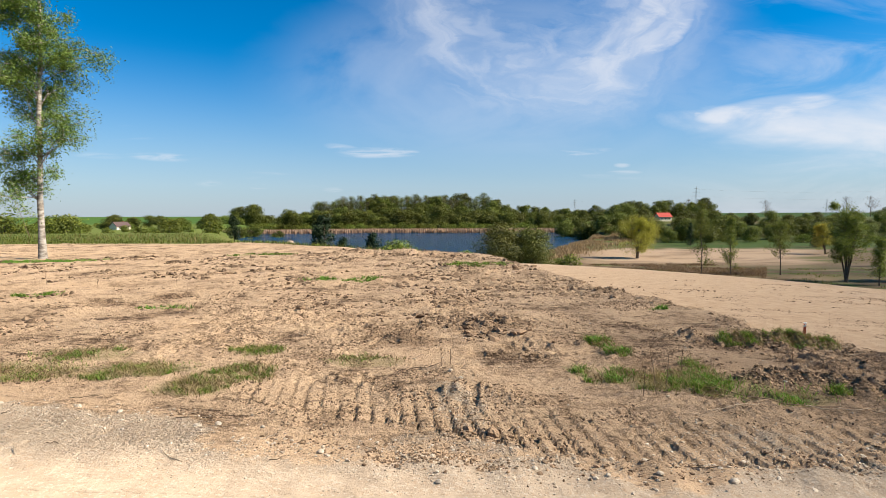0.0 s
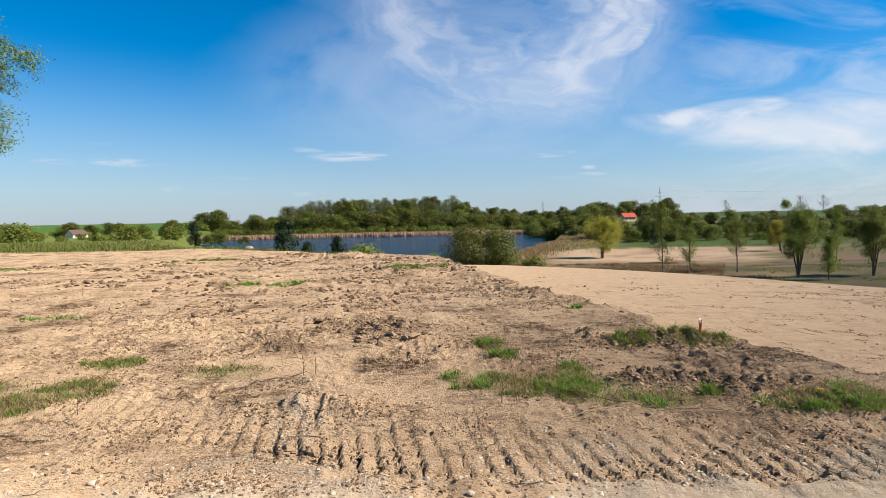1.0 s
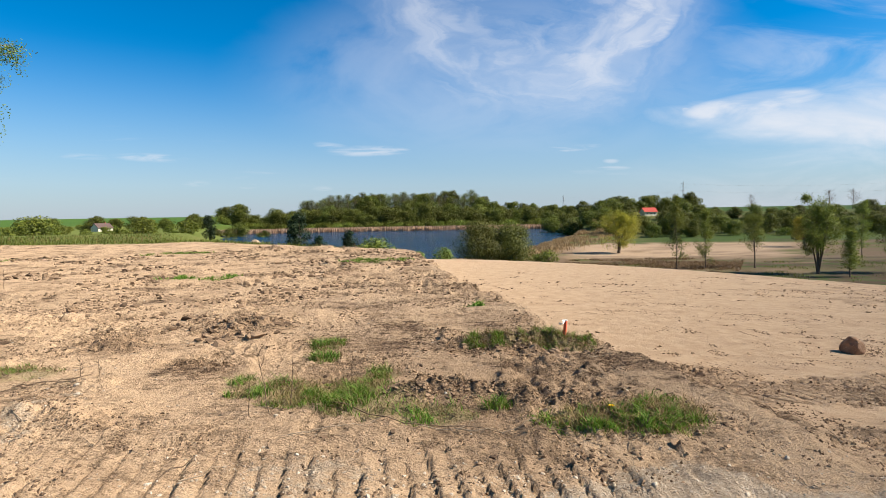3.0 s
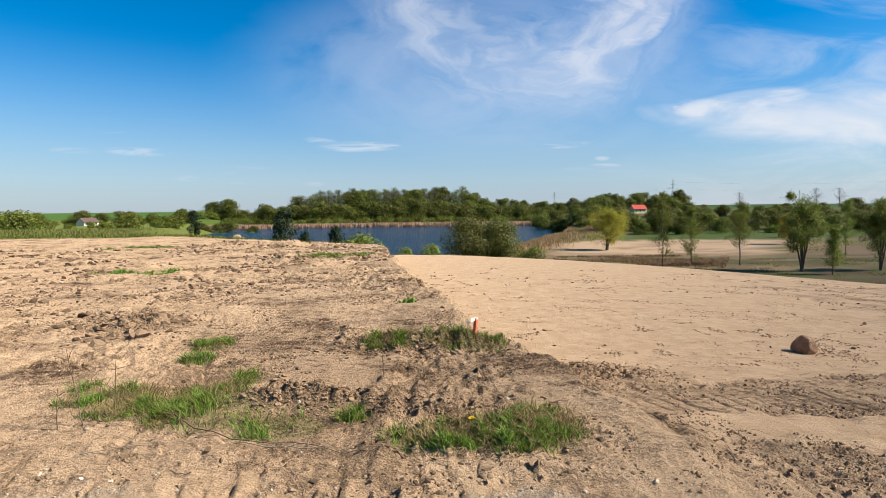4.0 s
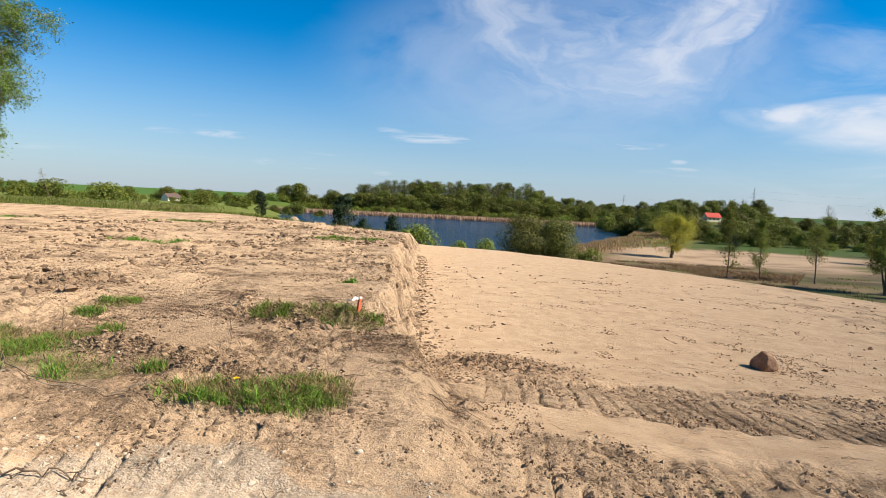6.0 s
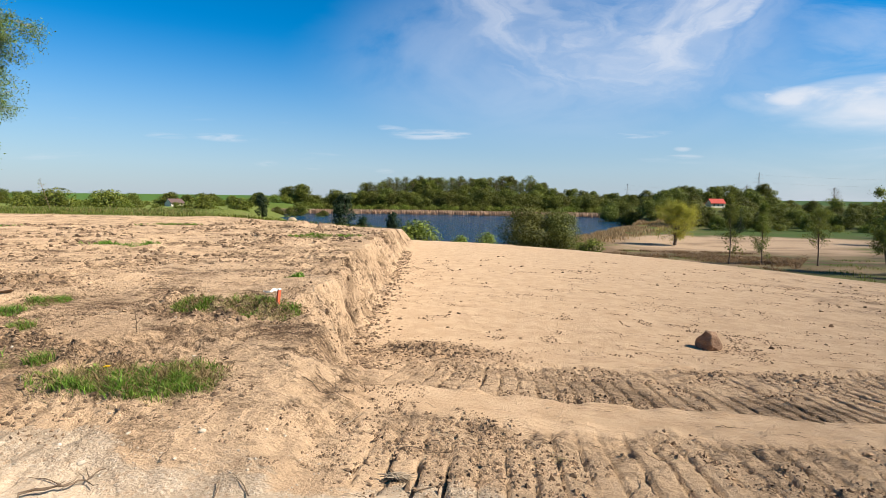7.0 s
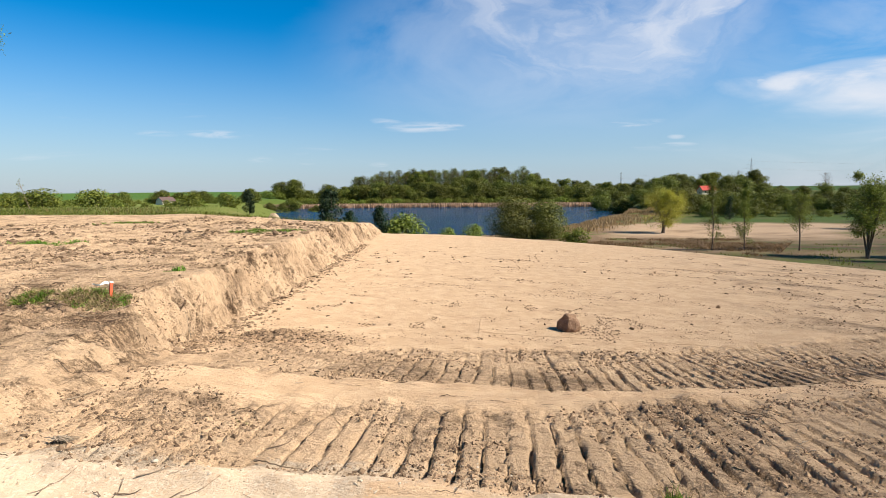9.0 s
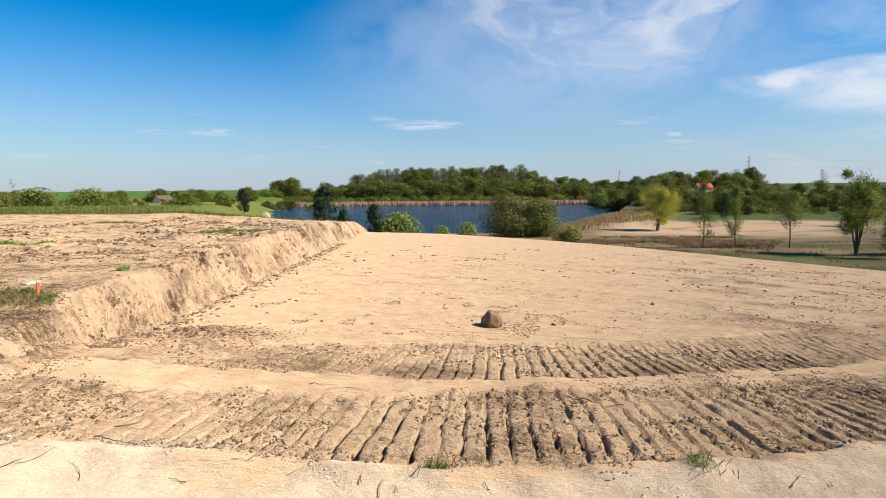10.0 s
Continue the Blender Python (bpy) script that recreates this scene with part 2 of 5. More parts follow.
def lake_mask(x, y):
    right = np.where(y < 180, 24 - (180 - y) * 0.5, 24 + (y - 180) * 0.41) + 5 * rough(x, y, 40, 5)
    far = 530 + 10 * rough(x, y * 0, 60, 6) - 0.0004 * (x + 30) ** 2
    near = 168 + 6 * rough(x, y * 0, 30, 7)
    left = -0.46 * y + 6
    return fade(-1.5, 3, right - x) * fade(-2, 4, far - y) * fade(-2, 4, y - near) * fade(-2, 4, x - left)


def height(x, y, fine=True):
    x, y = np.asarray(x, float), np.asarray(y, float)
    road = -0.02 - 0.03 * np.clip(x - 1, -6, 30)
    # graded pad, lower than the bench
    run = np.clip(x - 6, 0, 16)
    pad = -0.826 - 0.0271 * run - 0.00186 * run ** 2 - 0.0866 * np.clip(x - 22, 0, 60) - 0.0298 * np.clip(y - 10, -4, 60)
    even = 0.6 * np.clip((y - 4.0) / 5.0, 0, 1) + 0.4 * fade(4.0, 9.0, y)
    ramp_down = fade(4.6, 8.7, y) + (even - fade(4.6, 8.7, y)) * fade(6.3, 8.3, x)
    pad = road + (pad - road) * ramp_down
    bench = 0.03 - 0.005 * np.clip(y - 8, 0, 60) - 0.02 * np.clip(-x - 8, 0, 12) * fade(6, 12, y)
    bench = bench - 0.055 * np.clip(y - 25 - 0.5 * np.clip(2 - x, 0, 40), 0, 40) * fade(-14, -4, x)
    bench = road + (bench - road) * fade(3.4, 5.2, y)
    wob = 0.10 * rough(x, y, 1.3, 11) + 0.09 * rough(x, y, 0.42, 12) + 0.09 * rough(x, y, 0.22, 17) + 0.07 * rough(x, y, 0.10, 18)
    across = x - bank_line(y) + wob
    upper = 0.26 + 0.22 * fade(9, 14, y)
    k = np.clip((across + upper) / (upper + 0.26), 0, 1)
    cut = (k + k * k * (3 - 2 * k)) / 2
    z = bench + (pad - bench) * cut
    # far edge of the plateau
    fall = y - plateau_crest(x)
    # valley with the lake, and the grass land beside it
    valley = -9.9 - 0.034 * np.clip(y - 105, 0, 72)
    az = x / np.maximum(y, 60)
    rise = 13.5 * fade(290, 440, y) * fade(0.20, 0.32, az) + fade(528, 690, y) * (1 - fade(0.20, 0.32, az)) * (10 + 12 * fade(-0.32, -0.1, az) * (1 - fade(0.02, 0.2, az)))
    valley = valley + rise
    meadow = -0.35 - 0.012 * np.clip(y - 45, 0, 60) - 4.2 * fade(100, 220, y) + 3.0 * fade(400, 560, y)
    side = 1 - fade(-5 - 0.05 * y, 3 + 0.03 * y, x + 0.36 * y)
    far = valley + (meadow - valley) * side
    far = far + 9 * fade(520, 900, y) * side
    far = far + 14 * fade(900, 2200, y) * fade(0.1, 0.4, az) + 3 * rough(x, y, 300, 31) * fade(700, 1500, y)
    far = far * (1 - fade(2600, 4200, y) * 0.3)
    far = far + (np.minimum(far, -15.5) - far) * lake_mask(x, y)
    w = fade(0, 52, fall) ** 0.8
    z = np.where(fall > 0, z + (far - z) * w, z)
    if not fine:
        return z
    # fine relief
    near = np.exp(-(np.clip(y - 10, 0, 90) / 22))
    loose = fade(0.25, -0.35, across) * fade(3.2, 4.4, y) * (1 - fade(0, 10, fall))
    loose = loose * (1 - 0.75 * fade(4.7, 5.3, x) * (1 - fade(6.2, 7.4, y)))
    dug = 0.24 + 0.95 * fade(-0.1, 0.6, rough(x, y, 1.7, 51) + 0.6 * rough(x, y, 0.6, 52) + 0.25 * fade(0, 4, x) * (1 - fade(9, 14, y)))
    big = 0.045 + 0.03 * fade(7, 10, y)
    ridge = big * np.abs(rough(x, y, 0.42, 23)) + 0.045 * np.abs(rough(x, y, 0.19, 24)) + 0.052 * np.abs(rough(x, y, 0.10, 25)) + 0.032 * np.abs(rough(x, y, 0.055, 26))
    soil = fbm(x, y, 1.3, 3, 3) * 0.03 - (ridge - 0.07) * dug
    m, bars = tracks(x, y)
    z = z + soil * loose * (1 - 0.8 * m)
    face = cut * (1 - cut) * 4 * fade(6.5, 9, y)
    z = z + face * (0.16 * fbm(x, y, 0.4, 71, 4) - 0.09 * np.abs(rough(x * 0.3, y, 0.22, 72)) - 0.05 * np.abs(rough(x * 0.4, y, 0.09, 74)) + 0.07 * rough(x * 2.2, y * 0.5, 0.16, 75) + 0.035 * rough(x, y, 0.07, 76))
    z = z + (1 - loose) * fade(4.5, 6, y) * (0.014 * fbm(x, y, 0.8, 33, 4)) * (1 - fade(0, 20, fall))
    z = z + bars
    z = z + 0.012 * fbm(x, y, 0.16, 91, 3) * np.maximum(0.5 * m, 0.4 * loose)
    gravel = 1 - fade(-0.1, 0.25, y - road_edge(x) - 0.2 * rough(x, y, 0.7, 13))
    z = z + gravel * (0.006 * fbm(x, y, 0.12, 92, 3)) + 0.03 * np.exp(-((y - road_edge(x) - 0.1) / 0.22) ** 2) * (0.7 + 0.8 * rough(x, y, 0.2, 14))
    # knolls of dug soil
    for cx, cy, rx, ry, h in ((4.2, 7.0, 0.75, 0.22, 0.12), (0.8, 8.1, 0.5, 0.35, 0.13), (-0.38, 7.18, 0.3, 0.2, 0.10), (-0.6, 10.2, 0.5, 0.2, 0.10),
                              (3.45, 5.32, 0.5, 0.11, 0.13), (4.25, 5.12, 0.55, 0.09, 0.08), (-4.45, 24.9, 1.3, 0.8, 0.18), (-1.8, 24.7, 2.0, 1.0, 0.22), (0.3, 16.7, 1.3, 0.6, 0.16),
                              (6.4, 8.05, 0.85, 0.70, 0.12), (0.5, 4.9, 0.5, 0.2, 0.07), (0.3, 5.75, 0.3, 0.15, 0.08), (-2.4, 9.3, 0.4, 0.15, 0.06), (3.4, 7.25, 0.3, 0.14, 0.10)):
        r = ((x - cx) / rx) ** 2 + ((y - cy) / ry) ** 2
        z = z + h * np.exp(-r) * (1 + 0.45 * rough(x, y, 0.17, 15) + 0.4 * rough(x, y, 0.08, 16) + 0.3 * rough(x, y, 0.04, 19))
    return z


def steps(parts):
    """Coordinates along an axis: (from, to, first step, last step) pieces."""
    out = []
    for a, b, s0, s1 in parts:
        n = max(1, int(round((b - a) / ((s0 + s1) / 2))))
        w = np.cumsum(np.geomspace(s0, s1, n))
        out.append(a + np.concatenate(([0.0], w[:-1])) * (b - a) / w[-1])
    out.append(np.array([parts[-1][1]]))
    return np.concatenate(out)


def link_mesh(name, verts, faces, materials, parent=None, smooth=False, label=""):
    """One mesh object from arrays of places and of quads or triangles."""
    verts, faces = np.asarray(verts, np.float32), np.asarray(faces, np.int32)
    me = bpy.data.meshes.new(name)
    k = faces.shape[1]
    me.vertices.add(len(verts))
    me.vertices.foreach_set("co", verts.ravel())
    me.loops.add(faces.size)
    me.loops.foreach_set("vertex_index", faces.ravel())
    me.polygons.add(len(faces))
    me.polygons.foreach_set("loop_start", np.arange(0, faces.size, k, dtype=np.int32))
    me.polygons.foreach_set("use_smooth", np.full(len(faces), smooth))
    for m in materials:
        me.materials.append(m)
    me.update(calc_edges=True)
    ob = new(name, me)
    if parent:
        ob.parent = parent
    if label:
        tagged(ob, label)
    return ob


def paint(me, name, values):
    """A mask on the points of a mesh, for its material."""
    me.attributes.new(name, "FLOAT", "POINT").data.foreach_set("value", np.asarray(values, np.float32).ravel())


# ---- materials ----
def material(name):
    m = bpy.data.materials.new(name)
    m.use_nodes = True
    t = m.node_tree
    return m, t, t.nodes["Principled BSDF"]


def place(t):
    return t.nodes.new("ShaderNodeNewGeometry").outputs["Position"]


def mask(t, name):
    node = t.nodes.new("ShaderNodeAttribute")
    node.attribute_name = name
    return node.outputs["Fac"]


def relief(t, shader, value, strength, distance):
    node = t.nodes.new("ShaderNodeBump")
    node.inputs["Strength"].default_value, node.inputs["Distance"].default_value = strength, distance
    t.links.new(value, node.inputs["Height"])
    t.links.new(node.outputs[0], shader.inputs["Normal"])


def spread(t, vec, sx, sy, sz):
    node = t.nodes.new("ShaderNodeMapping")
    node.inputs["Scale"].default_value = (sx, sy, sz)
    t.links.new(vec, node.inputs[0])
    return node.outputs[0]


def ground_material():
    m, t, s = material("earth")
    p = place(t)
    fine, mid, wide = grain(t, p, 26, 6, 0.65), grain(t, p, 3.2, 5, 0.6), grain(t, p, 0.35, 4, 0.55)
    speck = grain(t, p, 90, 3, 0.7)
    soil, gravel = mask(t, "soil"), mask(t, "gravel")

    def over(base, tone, value, lo, hi, share):
        return blend(t, calc(t, "MULTIPLY", ramp(t, value, lo, hi), share), base, tone)

    # graded sand: pale, with thin dark drag marks in drifts
    sand = blend(t, ramp(t, mid, 0.40, 0.60), SAND_A, SAND_B)
    drag = grain(t, spread(t, p, 1.0, 4.0, 1.0), 0.8, 6, 0.65)
    sand = over(sand, SOIL_B, drag, 0.52, 0.62, 0.30)
    dash = grain(t, spread(t, p, 2.0, 8.0, 1.0), 2.4, 6, 0.75)
    sand = over(sand, SOIL_D, calc(t, "ADD", dash, calc(t, "MULTIPLY", drag, 0.35)), 0.80, 0.83, 0.75)
    sand = over(sand, SOIL_B, speck, 0.56, 0.62, 0.35)
    # turned soil: pale dry crust, browner damp earth, dark crumbs that lie in drifts
    drift = grain(t, p, 0.9, 6, 0.62)
    earth = blend(t, ramp(t, drift, 0.48, 0.62), SOIL_A, SOIL_B)
    earth = over(earth, SAND_B, calc(t, "SUBTRACT", 1.0, mid), 0.53, 0.60, 0.55)
    crumble = grain(t, spread(t, p, 1.0, 1.7, 1.0), 5.5, 8, 0.72)
    heaped = calc(t, "ADD", crumble, calc(t, "MULTIPLY", calc(t, "SUBTRACT", drift, 0.5), 0.7))
    earth = over(earth, SOIL_C, heaped, 0.55, 0.60, 0.65)
    earth = over(earth, SOIL_D, heaped, 0.615, 0.65, 0.75)
    chips = calc(t, "ADD", fine, calc(t, "MULTIPLY", calc(t, "SUBTRACT", drift, 0.5), 0.5))
    earth = over(earth, SOIL_D, chips, 0.60, 0.625, 0.6)
    earth = over(earth, SAND_B, calc(t, "SUBTRACT", 1.0, chips), 0.56, 0.62, 0.4)
    # crust broken into crumbs; the shade in the gaps between them is painted dark
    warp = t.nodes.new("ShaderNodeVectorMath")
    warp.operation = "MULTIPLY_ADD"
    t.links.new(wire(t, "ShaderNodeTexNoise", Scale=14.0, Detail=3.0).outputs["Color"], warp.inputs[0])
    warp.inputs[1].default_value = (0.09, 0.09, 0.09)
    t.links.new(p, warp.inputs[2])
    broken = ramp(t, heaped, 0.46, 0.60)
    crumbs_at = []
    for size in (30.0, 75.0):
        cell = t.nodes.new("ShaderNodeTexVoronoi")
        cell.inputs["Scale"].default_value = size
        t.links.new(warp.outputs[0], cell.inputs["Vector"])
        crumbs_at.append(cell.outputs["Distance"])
        gap_shade = calc(t, "MULTIPLY", ramp(t, cell.outputs["Distance"], 0.42, 0.62), broken)
        earth = blend(t, calc(t, "MULTIPLY", gap_shade, 0.5), earth, SOIL_D)
    # limestone grit of the track
    grit = t.nodes.new("ShaderNodeTexVoronoi")
    grit.inputs["Scale"].default_value = 60.0
    t.links.new(p, grit.inputs["Vector"])
    tone = t.nodes.new("ShaderNodeSeparateColor")
    t.links.new(grit.outputs["Color"], tone.inputs[0])
    stones = blend(t, ramp(t, mid, 0.40, 0.60), GRAVEL_A, GRAVEL_B)
    stones = over(stones, GRAVEL_C, tone.outputs[0], 0.80, 0.90, 0.6)
    stones = over(stones, SOIL_B, tone.outputs[1], 0.88, 0.96, 0.45)
    green = blend(t, ramp(t, mid, 0.3, 0.7), (0.07, 0.10, 0.018), (0.135, 0.15, 0.034))
    green = over(green, (0.18, 0.14, 0.06), fine, 0.5, 0.75, 0.5)
    crop = blend(t, ramp(t, wide, 0.3, 0.7), (0.035, 0.080, 0.013), (0.060, 0.105, 0.018))
    straw = blend(t, ramp(t, mid, 0.3, 0.7), (0.24, 0.155, 0.085), (0.13, 0.085, 0.048))
    dark = blend(t, ramp(t, heaped, 0.40, 0.60), (0.28, 0.175, 0.10), (0.10, 0.06, 0.035))
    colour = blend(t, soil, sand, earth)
    colour = blend(t, calc(t, "MULTIPLY", mask(t, "damp"), 0.8), colour, dark)
    edge = calc(t, "ADD", gravel, calc(t, "MULTIPLY", calc(t, "SUBTRACT", crumble, 0.5), 1.6))
    colour = blend(t, calc(t, "MULTIPLY", ramp(t, edge, 0.30, 0.62), ramp(t, gravel, 0.02, 0.12)), colour, stones)
    colour = blend(t, mask(t, "straw"), colour, straw)
    colour = blend(t, mask(t, "turf"), colour, green)
    colour = blend(t, mask(t, "crop"), colour, crop)
    marsh = blend(t, ramp(t, wide, 0.42, 0.54), (0.050, 0.075, 0.012), (0.085, 0.055, 0.030))
    colour = blend(t, mask(t, "marsh"), colour, marsh)
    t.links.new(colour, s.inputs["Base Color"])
    s.inputs["Roughness"].default_value = 0.95
    s.inputs["Diffuse Roughness"].default_value = 0.9
    s.inputs["Specular IOR Level"].default_value = 0.12
    bump = calc(t, "ADD", calc(t, "MULTIPLY", fine, 0.8), calc(t, "ADD", calc(t, "MULTIPLY", speck, 0.3), calc(t, "MULTIPLY", crumble, 1.6)))
    bump = calc(t, "MULTIPLY", bump, calc(t, "ADD", 0.18, calc(t, "MULTIPLY", soil, 0.82)))
    bump = calc(t, "ADD", bump, calc(t, "MULTIPLY", calc(t, "MULTIPLY", dash, 0.5), calc(t, "SUBTRACT", 1.0, gravel)))
    cells = calc(t, "ADD", crumbs_at[0], calc(t, "MULTIPLY", crumbs_at[1], 0.5))
    bump = calc(t, "SUBTRACT", bump, calc(t, "MULTIPLY", calc(t, "MULTIPLY", cells, soil), calc(t, "MULTIPLY", broken, 0.55)))
    relief(t, s, bump, 1.0, 0.075)
    return m


SAND_A, SAND_B = (0.48, 0.33, 0.20), (0.54, 0.38, 0.237)
# SOIL_D: dark soil bits, and the shade painted between crumbs
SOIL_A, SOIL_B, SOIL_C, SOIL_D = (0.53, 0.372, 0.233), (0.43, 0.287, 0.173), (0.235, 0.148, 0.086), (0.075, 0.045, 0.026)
GRAVEL_A, GRAVEL_B, GRAVEL_C = (0.48, 0.372, 0.262), (0.42, 0.32, 0.222), (0.54, 0.445, 0.335)
EARTH = ground_material()


def leaf_material(name, a, b, vary=0.25):
    m, t, s = material(name)
    info = t.nodes.new("ShaderNodeObjectInfo")
    island = t.nodes.new("ShaderNodeNewGeometry").outputs["Random Per Island"]
    colour = blend(t, island, a, b)
    tone = calc(t, "ADD", 1 - vary, calc(t, "MULTIPLY", info.outputs["Random"], 2 * vary))
    hsv = t.nodes.new("ShaderNodeHueSaturation")
    t.links.new(colour, hsv.inputs["Color"])
    t.links.new(tone, hsv.inputs["Value"])
    t.links.new(calc(t, "ADD", 0.485, calc(t, "MULTIPLY", info.outputs["Random"], 0.03)), hsv.inputs["Hue"])
    t.links.new(hsv.outputs[0], s.inputs["Base Color"])
    s.inputs["Roughness"].default_value = 0.6
    s.inputs["Specular IOR Level"].default_value = 0.25
    see = t.nodes.new("ShaderNodeBsdfTranslucent")
    t.links.new(hsv.outputs[0], see.inputs[0])
    mix = t.nodes.new("ShaderNodeMixShader")
    mix.inputs[0].default_value = 0.32
    t.links.new(s.outputs[0], mix.inputs[1])
    t.links.new(see.outputs[0], mix.inputs[2])
    t.links.new(mix.outputs[0], t.nodes["Material Output"].inputs[0])
    return m


def grainy(name, a, b, scale, rough_at=0.85, bump=0.4, depth=0.02, c=None, stretch=(1, 1, 1)):
    """A matt material of two or three tones, grainy at two scales."""
    m, t, s = material(name)
    p = spread(t, t.nodes.new("ShaderNodeTexCoord").outputs["Object"], *stretch)
    big, small = grain(t, p, scale, 5, 0.6), grain(t, p, scale * 6, 5, 0.65)
    colour = blend(t, ramp(t, big, 0.35, 0.65), a, b)
    if c:
        colour = blend(t, ramp(t, small, 0.56, 0.68), colour, c)
    t.links.new(colour, s.inputs["Base Color"])
    s.inputs["Roughness"].default_value = rough_at
    s.inputs["Specular IOR Level"].default_value = 0.25
    relief(t, s, calc(t, "ADD", big, calc(t, "MULTIPLY", small, 0.6)), bump, depth)
    return m


def island_material(name, a, b, rough_at=0.9):
    """A matt material whose tone changes from piece to piece."""
    m, t, s = material(name)
    island = t.nodes.new("ShaderNodeNewGeometry").outputs["Random Per Island"]
    colour = blend(t, island, a, b)
    colour = blend(t, calc(t, "MULTIPLY", ramp(t, grain(t, place(t), 40, 4, 0.6), 0.4, 0.7), 0.4), colour, tuple(v * 0.75 for v in a))
    t.links.new(colour, s.inputs["Base Color"])
    s.inputs["Roughness"].default_value = rough_at
    s.inputs["Specular IOR Level"].default_value = 0.2
    relief(t, s, grain(t, place(t), 70, 4, 0.6), 0.5, 0.01)
    return m


def water_material():
    m, t, s = material("lake_water")
    p = spread(t, place(t), 1.0, 2.2, 1.0)
    s.inputs["Base Color"].default_value = (0.005, 0.038, 0.085, 1)
    s.inputs["Roughness"].default_value = 0.12
    s.inputs["IOR"].default_value = 1.33
    s.inputs["Specular IOR Level"].default_value = 0.3
    waves = calc(t, "ADD", grain(t, p, 0.9, 4, 0.6), calc(t, "MULTIPLY", grain(t, p, 0.12, 3, 0.5), 1.5))
    relief(t, s, waves, 0.8, 1.0)
    return m


BIRCH_LEAF = leaf_material("birch_leaf", (0.085, 0.14, 0.022), (0.21, 0.27, 0.05), 0.12)
SPRING_LEAF = leaf_material("spring_leaf", (0.045, 0.07, 0.010), (0.25, 0.285, 0.04), 0.2)
BUSH_LEAF = leaf_material("bush_leaf", (0.045, 0.058, 0.012), (0.20, 0.20, 0.038), 0.1)
WILLOW_LEAF = leaf_material("willow_leaf", (0.28, 0.29, 0.03), (0.46, 0.43, 0.06), 0.12)
WOOD_LEAF = leaf_material("wood_leaf", (0.016, 0.025, 0.005), (0.19, 0.205, 0.028), 0.3)
PINE_LEAF = leaf_material("pine_needles", (0.012, 0.028, 0.010), (0.03, 0.05, 0.016), 0.2)
GRASS_LEAF = leaf_material("grass_blade", (0.045, 0.105, 0.009), (0.21, 0.33, 0.042), 0.15)
MEADOW_LEAF = leaf_material("meadow_blade", (0.05, 0.072, 0.008), (0.17, 0.19, 0.03), 0.15)
DRY_LEAF = leaf_material("dry_grass", (0.30, 0.21, 0.09), (0.16, 0.12, 0.05), 0.1)
REED = leaf_material("reed", (0.34, 0.22, 0.12), (0.20, 0.125, 0.065), 0.15)
PALE_REED = leaf_material("pale_reed", (0.50, 0.36, 0.225), (0.38, 0.265, 0.16), 0.08)
DEAD_REED = leaf_material("dead_reed", (0.23, 0.135, 0.07), (0.10, 0.06, 0.03), 0.08)
BARK = grainy("bark", (0.085, 0.06, 0.042), (0.13, 0.10, 0.075), 3.0, stretch=(1, 1, 0.3))
BIRCH_BARK = grainy("birch_bark", (0.44, 0.39, 0.32), (0.16, 0.125, 0.095), 2.4, c=(0.045, 0.035, 0.028), stretch=(1.1, 1.1, 2.8))
TWIG = grainy("twig", (0.12, 0.08, 0.05), (0.21, 0.145, 0.09), 9.0)
PALE_TWIG = grainy("pale_twig", (0.36, 0.285, 0.20), (0.25, 0.19, 0.125), 9.0)
STONE = grainy("boulder_stone", (0.25, 0.15, 0.09), (0.16, 0.092, 0.055), 5.0, bump=0.9, c=(0.32, 0.215, 0.135), depth=0.06)
CLOD = island_material("clod_soil", (0.095, 0.06, 0.036), (0.36, 0.24, 0.145))
PEBBLE = island_material("pebble_stone", (0.36, 0.28, 0.19), (0.54, 0.46, 0.36), 0.9)
PALE_STONE = grainy("pale_stone", (0.45, 0.38, 0.29), (0.36, 0.29, 0.21), 12.0, 0.9, 0.5, 0.01)
WATER = water_material()


# ---- ground and lake ----
def sheet(xs, ys, hole=None, skirt=False):
    """A grid over the plan; hole: a box to leave out; skirt: the rim is turned down."""
    gx, gy = np.meshgrid(xs, ys)
    z = height(gx, gy)
    if skirt:
        rim = np.ones_like(z, bool)
        rim[1:-1, 1:-1] = False
        z = np.where(rim, z - 0.12, z)
    idx = np.arange(gx.size).reshape(gx.shape)
    quads = np.stack([idx[:-1, :-1], idx[:-1, 1:], idx[1:, 1:], idx[1:, :-1]], -1)
    if hole:
        x0, x1, y0, y1 = hole
        inside = (xs[:-1] >= x0)[None, :] & (xs[1:] <= x1)[None, :] & (ys[:-1] >= y0)[:, None] & (ys[1:] <= y1)[:, None]
        quads = quads[~inside]
    return np.stack([gx, gy, z], -1).reshape(-1, 3), quads.reshape(-1, 4)


